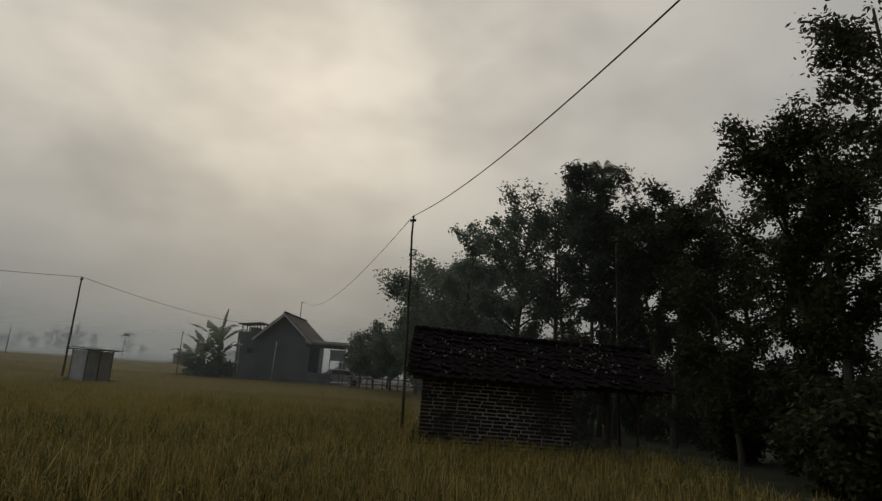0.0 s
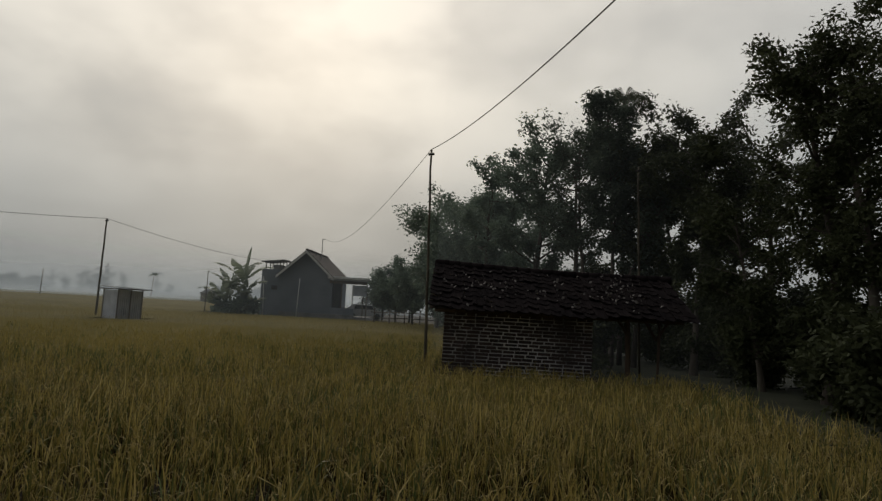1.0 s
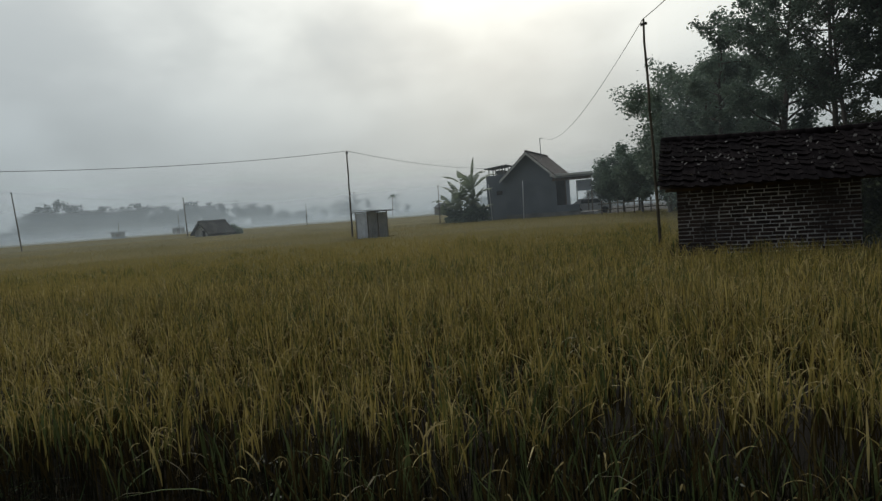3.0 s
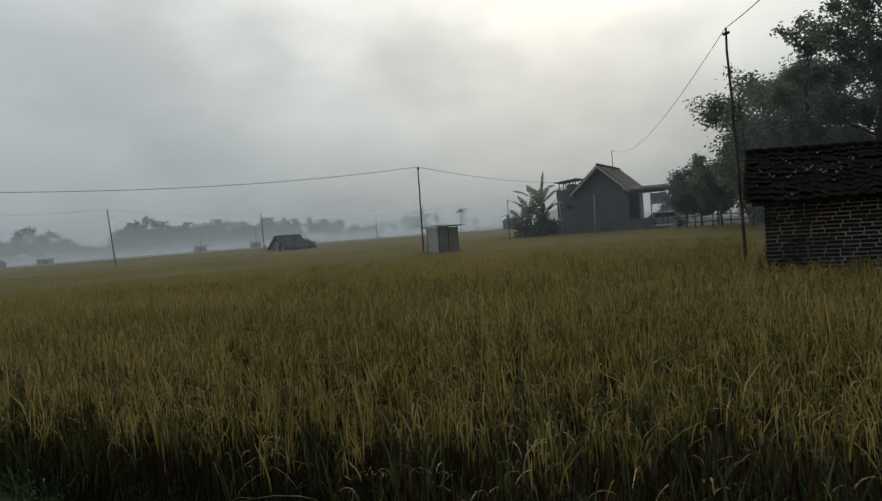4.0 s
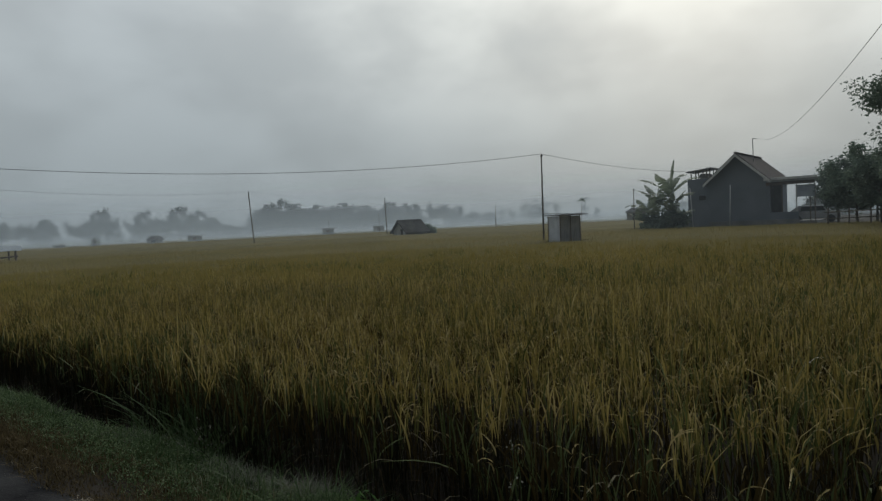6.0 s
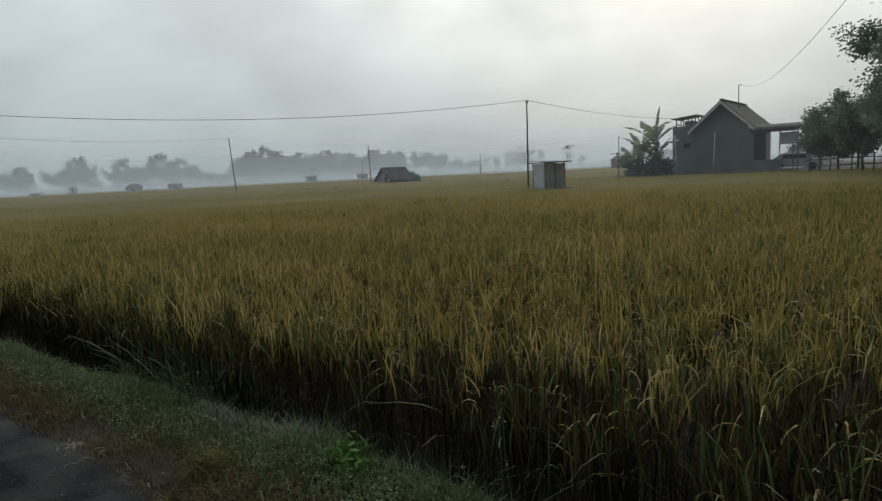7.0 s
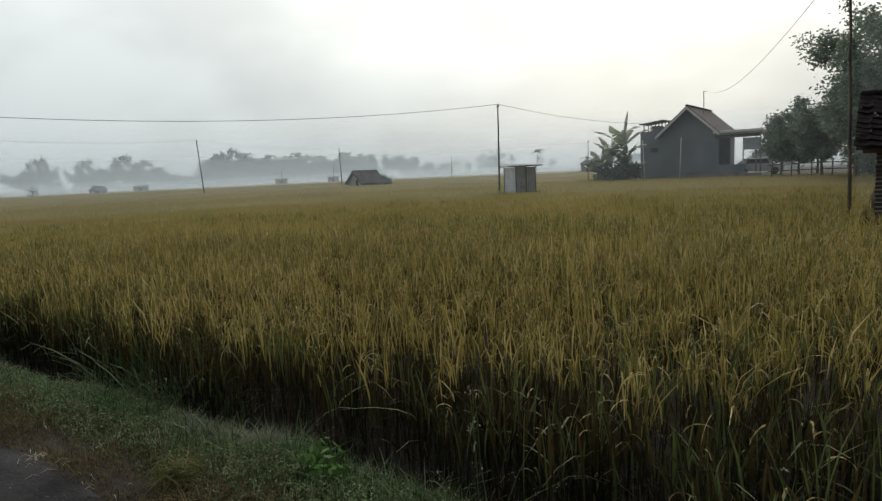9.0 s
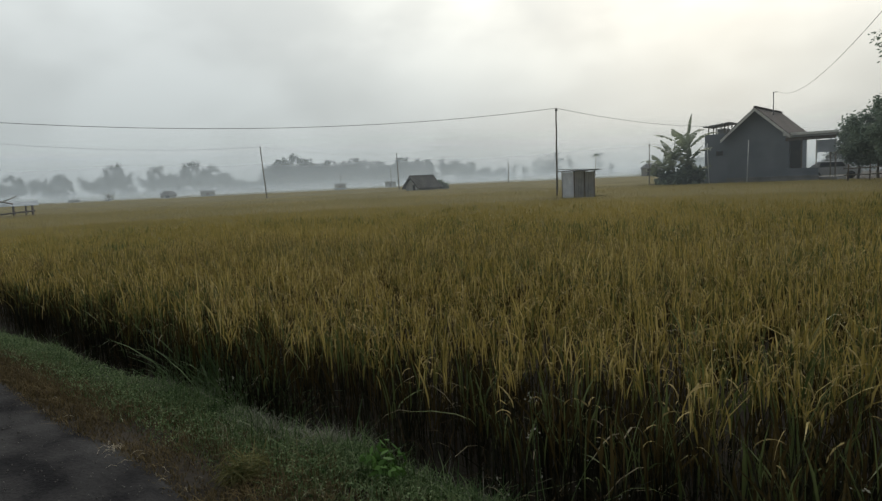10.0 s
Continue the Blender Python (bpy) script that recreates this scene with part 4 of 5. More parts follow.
def make_banana(x, y, z, h, seed, count=9):
    """Pseudostem and long arching leaves whose blades are torn into strips along the rib."""
    rng = np.random.default_rng(seed)
    plant = thing("banana_plant", x, y, z, "banana plant with broad torn leaves in the house yard", "banana plant", "banana plants in the yard")
    stem = bent(rng, (0, 0, 0), (rng.normal(0, 0.14), rng.normal(0, 0.10), 1), h * 0.5, 4, 0.03)
    tube("pseudostem", stem, np.linspace(0.15, 0.08, 5), M_BANANA, plant)
    for i in range(count):
        az = i * 2.4 + rng.uniform(-0.5, 0.5)
        el = 1.5 if i == 0 else rng.uniform(0.9, 1.4)
        ln, wd = h * rng.uniform(0.40, 0.56), rng.uniform(0.28, 0.40)
        bow = 0.15 if i == 0 else rng.uniform(0.5, 1.7)
        s = np.linspace(0, 1, 13)
        turn = el - bow * s ** 1.5
        out = np.r_[0, np.cumsum(np.cos(turn[1:]))] * ln / 12
        up = np.r_[0, np.cumsum(np.sin(turn[1:]))] * ln / 12
        rib = stem[-1] + np.stack([np.cos(az) * out, np.sin(az) * out, up], 1)
        side = np.array([-math.sin(az), math.cos(az), 0])
        vs, fs = [], []
        for k in range(2, 12):
            w0, w1 = (wd * min(1.0, 1.25 * math.sin(math.pi * min(0.97, 0.05 + 0.92 * (s[j] - 0.12) / 0.88))) for j in (k, k + 1))
            for sg in (-1, 1):
                fall = rng.uniform(0.05, 0.55) * wd
                gap = rng.uniform(0.0, 0.18)
                a = rib[k] + (rib[min(k + 1, 12)] - rib[k]) * gap
                b = rib[min(k + 1, 12)]
                q = len(vs)
                vs += [a, b, b + sg * side * w1 - np.array([0, 0, fall * w1 / wd]), a + sg * side * w0 - np.array([0, 0, fall * w0 / wd])]
                fs.append((q, q + 1, q + 2, q + 3))
        raw("leaf", vs, fs, [M_BANANA], plant)
    return plant


for n, (x, y, h) in enumerate(((-17.2, 49.6, 6.3), (-18.2, 49.3, 4.9), (-19.2, 49.4, 3.9), (-16.7, 48.9, 4.8), (-18.3, 48.7, 3.3), (-17.5, 48.6, 3.9), (-19.5, 48.9, 2.6), (-16.4, 48.7, 3.0))):
    make_banana(x, y, -0.35, h, 300 + n, 7 if n < 2 else 6)
for n, (x, y, h) in enumerate(((-18.6, 48.9, 1.3), (-17.7, 48.5, 1.3), (-16.8, 48.6, 1.5))):
    make_tree("shrub", x, y, -0.35, 320 + n, h, 0.04, 0.8, 0.05, 14, 14, 0.42, M_LEAF2, "dense green shrub at the foot of the banana plants", "shrub", "shrubs in the yard", spread=0.34, aspect=0.5)

# ---- brick hut with a tiled roof ----
HUT_Y = 13.4
hut = thing("brick_hut", 1.3, HUT_Y, -0.35, "small brick field hut with a sagging dark tiled roof", "hut")


def under(parent, ob):
    """Hangs an object built in world places under a thing, in its place."""
    ob.parent = parent
    ob.matrix_parent_inverse = parent.matrix_basis.inverted()
    return ob


WALL_X0, WALL_X1, WALL_TOP = -0.2, 2.9, 1.70
wall = under(hut, part("wall", boxes((WALL_X0 + 0.012, WALL_X1 - 0.012, HUT_Y + 0.005, HUT_Y + 0.11, -0.40, WALL_TOP),
                                   (WALL_X0 + 0.012, WALL_X0 + 0.11, HUT_Y + 0.11, HUT_Y + 2.6, -0.40, WALL_TOP),
                                   (WALL_X1 - 0.11, WALL_X1 - 0.012, HUT_Y + 0.11, HUT_Y + 2.6, -0.40, WALL_TOP),
                                   (WALL_X0 + 0.11, WALL_X1 - 0.11, HUT_Y + 2.5, HUT_Y + 2.6, -0.40, WALL_TOP)), M_MORTAR, None, "grey mortar between red bricks"))

# tiled roof: a shared tile, rows overlapping up the slope
EAVE_Y, RIDGE_Y, EAVE_Z, RIDGE_Z = 12.85, 14.85, 1.69, 2.71
roof = under(hut, part("roof", prism([(-0.42, 0.0), (4.62, 0.0), (4.62, 0.03), (-0.42, 0.03)], 0, 0.03), M_DARKWOOD, None, "weathered dark clay tiles"))
slope = math.atan2(RIDGE_Z - EAVE_Z, RIDGE_Y - EAVE_Y)
bm = bmesh.new()
deck = [bm.verts.new(p) for p in ((-0.48, EAVE_Y + 0.06, EAVE_Z - 0.03), (4.80, EAVE_Y + 0.06, EAVE_Z - 0.03), (4.88, RIDGE_Y, RIDGE_Z - 0.19), (-0.48, RIDGE_Y, RIDGE_Z - 0.05),
                                  (4.88, 16.8, EAVE_Z - 0.03), (-0.48, 16.8, EAVE_Z - 0.03))]
bm.faces.new((deck[0], deck[1], deck[2], deck[3]))
bm.faces.new((deck[3], deck[2], deck[4], deck[5]))
bmesh.ops.solidify(bm, geom=list(bm.faces), thickness=0.04)
bm.to_mesh(roof.data)
bm.free()

# rafters' ends, wall plate and posts of the open bay
under(hut, part("beam", boxes((-0.40, 4.75, HUT_Y - 0.02, HUT_Y + 0.08, 1.60, 1.70), bevel=0.01), M_DARKWOOD))
for px in (3.66, 4.21):
    pr = np.random.default_rng(int(px * 10))
    line = bent(pr, (px, HUT_Y + 0.05, -0.38), (0, 0, 1), 2.05, 6, 0.02)
    under(hut, tube("post", line, [0.07, 0.062, 0.06, 0.058, 0.055, 0.055, 0.05] if px < 4 else [0.03] * 7, M_DARKWOOD))
    for sg in ((-1,) if px < 4 else (-1, 1)):
        brace = np.array([[px, HUT_Y + 0.05, 1.25], [px + sg * 0.12, HUT_Y + 0.05, 1.45], [px + sg * 0.26, HUT_Y + 0.05, 1.66]])
        under(hut, tube("brace", brace, [0.035, 0.03, 0.028], M_DARKWOOD, sides=5))

# ---- house ----
house = thing("house", -13.1, 56.0, -0.35, "grey plastered single-storey village house with a tiled gable roof", "house")
GX0, GX1, GY, GB = -15.18, -11.07, 52.0, 59.3
APEX, EAVE = 5.82, 3.95
MIDX = (GX0 + GX1) / 2
gable = prism([(GX0, -0.45), (GX1, -0.45), (GX1, EAVE), (MIDX, APEX), (GX0, EAVE)], GY, GB)
under(house, part("wall", gable, M_PLASTER, None, "unpainted grey cement plaster"))


def roof_slope(x0, z0, x1, z1, y0, y1, thick):
    return prism([(x0, z0), (x1, z1), (x1, z1 + thick), (x0, z0 + thick)], y0, y1)


run = (APEX - EAVE) / (MIDX - GX0)
OUT = 0.38
for sg in (-1, 1):
    xe = MIDX + sg * (MIDX - GX0 + OUT)
    ze = EAVE - run * OUT
    slope_ob = under(house, part("roof_slope", roof_slope(xe, ze + 0.05, MIDX, APEX + 0.05, GY - 0.5, GB + 0.4, 0.07), M_HOUSETILE, None, "brown clay tiles"))
    # courses of tiles, as low steps across the slope
    for k in range(15):
        t0, t1 = k / 15, (k + 1) / 15 + 0.02
        xa, xb = xe + (MIDX - xe) * t0, xe + (MIDX - xe) * min(1, t1)
        za, zb = ze + (APEX - ze) * t0, ze + (APEX - ze) * min(1, t1)
        under(house, part("tile_course", prism([(xa, za + 0.125), (xb, zb + 0.1), (xb, zb + 0.135), (xa, za + 0.165)], GY - 0.52, GB + 0.42), M_HOUSETILE))
    fascia = roof_slope(xe, ze - 0.14, MIDX, APEX - 0.14, GY - 0.55, GY - 0.525, 0.24)
    under(house, part("bargeboard", fascia, M_PALE, None, "pale painted bargeboard"))
under(house, part("ridge_cap", boxes((MIDX - 0.13, MIDX + 0.13, GY - 0.5, GB + 0.4, APEX + 0.12, APEX + 0.24), bevel=0.05), M_HOUSETILE))
under(house, part("plinth", boxes((GX0 - 0.05, -8.9, GY - 0.12, GY - 0.003, -0.4, 0.64), (GX0 - 0.07, -8.9, GY - 0.16, GY - 0.003, 0.64, 0.71), bevel=0.01), M_CONCRETE, None, "pale cement plinth"))
# tank block against the side wall, with a small lean-to roof over the tank
under(house, part("tank_block", boxes((-17.03, GX0 - 0.003, GY + 0.35, GY + 3.2, -0.4, 4.22), bevel=0.02), M_PLASTER))
# flat dark panel on the wall paints the shade within the window
under(house, part("window_recess", boxes((-16.12, -15.62, GY + 0.30, GY + 0.347, 2.50, 2.85), bevel=0.005), M_DARK, None, "small barred window on a shade-dark panel"))
for k in range(4):
    xk = -16.02 + k * 0.12
    under(house, part("window_bar", boxes((xk, xk + 0.02, GY + 0.28, GY + 0.299, 2.50, 2.85)), M_DARKWOOD))
for px in (-16.88, -16.5, -15.65, -15.4):
    top = 4.83 + 0.19 * (px + 17.03) / 1.75
    under(house, part("tank_post", boxes((px, px + 0.07, GY + 0.7, GY + 0.77, 4.22, top)), M_WOOD))
    under(house, part("tank_post", boxes((px, px + 0.07, GY + 2.6, GY + 2.67, 4.22, top + 0.05)), M_WOOD))
under(house, part("tank_roof", roof_slope(-17.2, 4.82, -15.2, 5.04, GY + 0.45, GY + 3.0, 0.07), M_RUST, None, "sloping rusty sheet over the tank"))
under(house, part("water_tank", boxes((-16.25, -15.6, GY + 0.9, GY + 2.2, 4.22, 4.66), bevel=0.05), M_CONCRETE, None, "square cement water tank"))
# porch
under(house, part("porch_roof", boxes((-11.0, -7.72, GY - 0.35, GY + 4.2, 3.52, 3.72), bevel=0.02), M_RUST, None, "flat dark porch roof"))
under(house, part("porch_fascia", boxes((-11.2, -7.68, GY - 0.42, GY - 0.353, 3.66, 3.84), bevel=0.01), M_PALE, None, "pale fascia strip"))
under(house, part("porch_beam", boxes((GX1 + 0.003, -7.9, GY - 0.2, GY - 0.05, 3.28, 3.517)), M_DARKWOOD))
under(house, part("porch_floor", boxes((GX1 + 0.003, -7.8, GY, GY + 4.0, -0.4, 0.55)), M_CONCRETE))
under(house, part("porch_wall", boxes((GX1 + 0.003, -8.95, GY - 0.05, GY + 0.1, 0.553, 1.25), bevel=0.01), M_PLASTER))
under(house, part("porch_screen", boxes((GX1 + 0.003, -10.86, GY + 0.02, GY + 0.12, 1.253, 3.277)), M_PLASTER))
# solid dark panel paints the shade of the door opening
under(house, part("doorway", boxes((-10.857, -10.1, GY + 0.3, GY + 0.4, 0.553, 3.3)), M_DARK, None, "solid dark panel painted as doorway shade"))
under(house, part("door_post", boxes((-10.1, -10.02, GY + 0.05, GY + 0.15, 1.253, 3.277)), M_DARKWOOD))
for px in (-9.14, -8.25, -7.95):
    under(house, part("porch_column", boxes((px, px + 0.08, GY, GY + 0.08, 0.553, 3.277)), M_PALE if px < -9 else M_WOOD))
under(house, part("porch_side_panel", boxes((-9.05, -7.9, GY - 0.02, GY + 0.0, 2.32, 3.2), bevel=0.004), M_CLOTH, None, "pale blue-grey screen panel"))

for px, z0, z1, lean in ((-13.45, -0.4, 3.5, 0.12), (-16.15, -0.4, 3.5, -0.2)):
    rod = thing("bamboo_stake", px, GY - 1.2, -0.35, "pale bamboo stake standing before the house wall", "stake", "stakes before the house")
    rod_line = [(0, 0, -0.05), (lean * 0.5, 0, (z1 + 0.35) / 2), (lean, 0, z1 + 0.35)]
    tube("pole", rod_line, [0.04, 0.035, 0.03], M_PALE, rod, sides=6)

# antenna pole on the roof
mast = thing("antenna_mast", -12.55, 54.6, 5.4, "thin metal mast with a short arm on the house roof", "antenna mast")
tube("mast_pole", [(0, 0, -0.1), (0.0, 0, 0.9), (-0.02, 0, 1.85)], 0.035, M_RUST, mast, sides=6)
tube("mast_arm", [(-0.03, 0, 1.8), (0.12, 0, 1.84), (0.26, 0, 1.80)], 0.03, M_RUST, mast, sides=5)

# parked car behind the porch
car = thing("car", -9.3, 60.5, 0.0, "white parked car half hidden behind the porch", "car")
body = prism([(-1.9, 0.35), (1.9, 0.35), (1.95, 0.8), (1.3, 0.95), (0.75, 1.45), (-1.1, 1.47), (-1.75, 1.0), (-1.92, 0.8)], -0.8, 0.8)
bmesh.ops.bevel(body, geom=list(body.edges), offset=0.05, segments=1, affect="EDGES")
part("body", body, M_CARPAINT, car)
part("side_window", prism([(-1.0, 1.0), (0.85, 1.0), (0.62, 1.36), (-0.9, 1.38)], -0.815, -0.79), M_GLASS, car, "dark side window")
for wx in (-1.2, 1.2):
    for wy in (-0.75, 0.75):
        wheel = tube("wheel", [(wx, wy - 0.1, 0.32), (wx, wy, 0.32), (wx, wy + 0.1, 0.32)], [0.31, 0.32, 0.31], M_RUBBER, car, sides=14)
car.matrix_world = pose(-9.3, 60.5, 0.2, 0, 0, 8)

# bamboo rail and bench between the fruit trees
fence = thing("bamboo_fence", -3.2, 45.0, -0.35, "low bamboo rail fence under the fruit trees", "fence")
for k in range(6):
    tube("post", [(-3.0 + k * 1.1, 0.02 * k, -0.05), (-2.97 + k * 1.1, 0.02 * k, 0.9), (-2.95 + k * 1.1, 0, 1.75)], 0.045, M_DARKWOOD, fence, sides=6)
for z in (1.1, 1.5):
    tube("rail", [(-3.2, -0.06, z), (-0.4, -0.05, z + 0.06), (2.8, -0.06, z + 0.02)], 0.04, M_BAMBOO, fence, sides=6)

# ---- tin shed in the field ----
shed = thing("tin_shed", -15.9, 29.2, -0.35, "small shed of grey zinc sheets in the rice", "shed", rz=60.0)


def corrugated(x0, x1, z0, z1, y, waves, depth=0.015):
    bm = bmesh.new()
    n = waves * 4
    cols = []
    for i in range(n + 1):
        x = x0 + (x1 - x0) * i / n
        d = y + depth * math.sin(2 * math.pi * i / 4)
        cols.append((bm.verts.new((x, d, z0)), bm.verts.new((x, d, z1)), bm.verts.new((x, d + 0.004, z0)), bm.verts.new((x, d + 0.004, z1))))
    for p, q in zip(cols, cols[1:]):
        bm.faces.new((p[0], q[0], q[1], p[1]))
        bm.faces.new((p[2], p[3], q[3], q[2]))
    bmesh.ops.recalc_face_normals(bm, faces=bm.faces)
    return bm


def turned(bm, m):
    bmesh.ops.transform(bm, matrix=m, verts=bm.verts)
    return bm


SH = 0.60
part("zinc_panel", corrugated(-SH, -0.02, -0.05, 2.08, -SH, 6), M_OLDZINC, shed, "dull weathered zinc sheet")
part("zinc_panel", corrugated(0.02, SH, 0.42, 2.05, -SH + 0.02, 6), M_OLDZINC, shed, "dull weathered zinc sheet")
part("zinc_panel", corrugated(0.02, SH, -0.05, 0.40, -SH - 0.01, 6), M_ZINC, shed, "short patch of zinc sheet")
part("back_wall", corrugated(-SH, SH, -0.05, 2.0, SH, 12), M_RUST, shed)
for sx, sheet_m, note in ((-SH, M_ZINC, "bright zinc sheet door"), (SH, M_RUST, "")):
    part("side_wall", turned(corrugated(-SH + 0.05, SH - 0.05, -0.05, 2.05, 0, 11, 0.008), Matrix.Translation((sx, 0, 0)) @ Matrix.Rotation(math.pi / 2, 4, "Z")), sheet_m, shed, note)
for sx, sy in ((-SH, -SH), (0.0, -SH - 0.03), (SH, -SH), (-SH, SH), (SH, SH)):
    part("post", boxes((sx - 0.02, sx + 0.02, sy - 0.02, sy + 0.02, -0.05, 2.10)), M_WOOD, shed)
sheet = corrugated(-0.84, 0.86, -0.84, 0.86, 0, 20, 0.018)
part("roof", turned(sheet, Matrix.Translation((0.05, -0.04, 2.17)) @ Matrix.Rotation(radians(1.5), 4, "Y") @ Matrix.Rotation(math.pi / 2 + 0.03, 4, "X")), M_RUST, shed, "flat zinc roof sheet")
for sy in (-0.66, 0.66):
    part("roof_batten", boxes((-0.80, 0.82, sy - 0.03, sy + 0.03, 2.08, 2.13)), M_DARKWOOD, shed)

# ---- bamboo poles and wires ----


def bamboo_pole(x, y, z, top, girth, label, group="bamboo line poles"):
    ob = thing("bamboo_pole", x, y, z, label, "pole", group)
    n = 12
    v = [(top[0] - x) * k / n + 0.012 * math.sin(2.2 * k) * (k / n) for k in range(n + 1)], [(top[1] - y) * k / n for k in range(n + 1)], [(top[2] - z + 0.1) * k / n - 0.1 for k in range(n + 1)]
    tube("cane", list(zip(*v)), [girth * (1.15 - 0.5 * k / n) for k in range(n + 1)], M_BAMBOO, ob, sides=7)
    tube("tie", [(v[0][-1] - 0.07, v[1][-1], v[2][-1] - 0.12), (v[0][-1] + 0.07, v[1][-1], v[2][-1] - 0.10)], girth * 0.9, M_CABLE, ob, sides=6)
    return ob


PB, PA, PC, PD = (-0.75, 14.72, 5.39), (-18.2, 31.06, 5.31), (-67.1, 67.2, 5.96), (-63.0, 40.9, 6.40)
bamboo_pole(-0.59, 14.73, -0.35, PB, 0.035, "tall thin bamboo pole beside the brick hut")
bamboo_pole(-18.25, 31.03, -0.35, PA, 0.055, "tall bamboo pole carrying a wire beside the shed")
bamboo_pole(-67.0, 67.3, -0.35, PC, 0.08, "far bamboo pole standing in the rice")
bamboo_pole(-62.6, 41.1, -0.35, PD, 0.07, "leaning bamboo pole in the open field")
bamboo_pole(3.75, -2.6, 0.0, (3.75, -2.5, 5.25), 0.05, "bamboo pole beside the farm track")
bamboo_pole(-37.0, 0.6, 0.0, (-37.0, 0.4, 6.0), 0.05, "bamboo pole beside the farm track")
bamboo_pole(-52.0, -3.0, -0.3, (-52.0, -3.0, 7.35), 0.06, "bamboo pole across the farm track")
bamboo_pole(4.78, 16.6, -0.1, (4.53, 16.3, 5.6), 0.032, "upright grey pole behind the hut roof")
bamboo_pole(-20.1, 48.5, -0.35, (-20.0, 48.4, 3.7), 0.04, "thin stake by the banana plants")
bamboo_pole(-68.5, 98.5, -0.35, (-68.4, 98.5, 4.5), 0.08, "thin far pole in the mist")


def wire(a, b, sag, girth, label):
    n = 40
    pts = []
    for k in range(n + 1):
        t = k / n
        p = Vector(a).lerp(Vector(b), t)
        p.z -= 4 * sag * t * (1 - t)
        pts.append(p)
    ob = tube("wire", [tuple(p) for p in pts], girth, M_CABLE, sides=5)
    return tagged(ob, label, "wire", "wires over the field")


wire(PB, (3.75, -2.5, 5.20), 0.6, 0.0085, "dark twisted cable from the hut's pole")
wire(PB, (-12.3, 54.6, 7.25), 1.0, 0.0075, "dark cable to the house mast")
wire(PA, (-37.0, 0.4, 5.95), 1.1, 0.012, "dark cable sagging between bamboo poles")
wire(PA, (-16.6, 53.0, 4.9), 0.28, 0.012, "dark cable sagging to the house")
wire(PD, (-52.0, -3.0, 7.3), 1.15, 0.009, "dark cable sagging between far poles")
wire(PD, PC, 0.5, 0.007, "thin cable between far poles")

# ---- far huts ----


def field_hut(x, y, w, d, wall_h, ridge, rz, label, wall_m=M_WOOD, roof_m=M_THATCH, hip=0.25, low=0.0, short=0.5):
    """Board hut under a thatched hip roof; low: how far the roof comes down on one end."""
    ob = thing("field_hut", x, y, -0.35, label, "hut", "far field huts", rz)
    part("wall", prism([(-w / 2, -0.05), (w * short, -0.05), (w * short, wall_h - low * (short + 0.5)), (-w / 2, wall_h)], -d / 2, d / 2), wall_m, ob)
    # dark panel on the wall, painted shade for the door
    part("doorway", boxes((-w * (0.2 + 0.15 * low), w * (0.05 - 0.25 * low), -d / 2 - 0.03, -d / 2 - 0.003, 0, wall_h * 0.85 - 0.4 * low)), M_DARK, ob, "dark panel painted as shade in the door")
    bm = bmesh.new()
    o = 0.35
    c = [bm.verts.new(p) for p in ((-w / 2 - o, -d / 2 - o, wall_h - 0.15), (w / 2 + o, -d / 2 - o, wall_h - 0.15 - low), (w / 2 + o, d / 2 + o, wall_h - 0.15 - low), (-w / 2 - o, d / 2 + o, wall_h - 0.15))]
    r = [bm.verts.new((-w / 2 + hip * w, 0, ridge)), bm.verts.new((w / 2 - (hip * 0.6 if low == 0 else 0.32) * w, 0, ridge - 0.08))]
    for q in ((c[0], c[1], r[1], r[0]), (c[2], c[3], r[0], r[1]), (c[3], c[0], r[0]), (c[1], c[2], r[1])):
        bm.faces.new(q)
    bmesh.ops.solidify(bm, geom=list(bm.faces), thickness=0.12)
    part("roof", bm, roof_m, ob, "thatched roof with haze in its grey")
    return ob


def gable_hut(x, y, length, deep, eave, ridge, rz, label):
    """Hut with a gable wall at one end and low thatched slopes on both sides."""
    ob = thing("field_hut", x, y, -0.35, label, "hut", "far field huts", rz)
    half, q = deep / 2, Matrix.Rotation(math.pi / 2, 4, "Z")
    part("wall", turned(prism([(-half, -0.05), (half, -0.05), (half, eave), (0, ridge), (-half, eave)], -length / 2, length / 2), q), M_GREYWOOD, ob, "board wall, greyed as by haze")
    # another panel with the door's shade in its colour
    part("doorway", turned(prism([(-0.75, 0.0), (-0.25, 0.0), (-0.25, 1.5), (-0.75, 1.5)], length / 2 + 0.003, length / 2 + 0.03), q), M_DARK, ob, "dark panel painted as shade in the door")
    fall = (ridge - eave) / half
    for sg in (-1, 1):
        out = sg * (half + 0.45)
        slope = turned(prism([(0, ridge + 0.02), (out, eave - 0.45 * fall + 0.02), (out, eave - 0.45 * fall + 0.16), (0, ridge + 0.18)], -length / 2 - 0.15, length / 2 + 0.35), q)
        part("roof_slope", slope, M_THATCH, ob, "dark weathered thatch")
    part("ridge", turned(prism([(-0.22, ridge + 0.08), (0.22, ridge + 0.08), (0.08, ridge + 0.27), (-0.08, ridge + 0.27)], -length / 2 - 0.1, length / 2 + 0.3), q), M_THATCH, ob)
    return ob


gable_hut(-54.4, 58.9, 3.3, 2.9, 1.3, 2.45, 76.7, "low dark hut with a thatched gable roof in the rice")
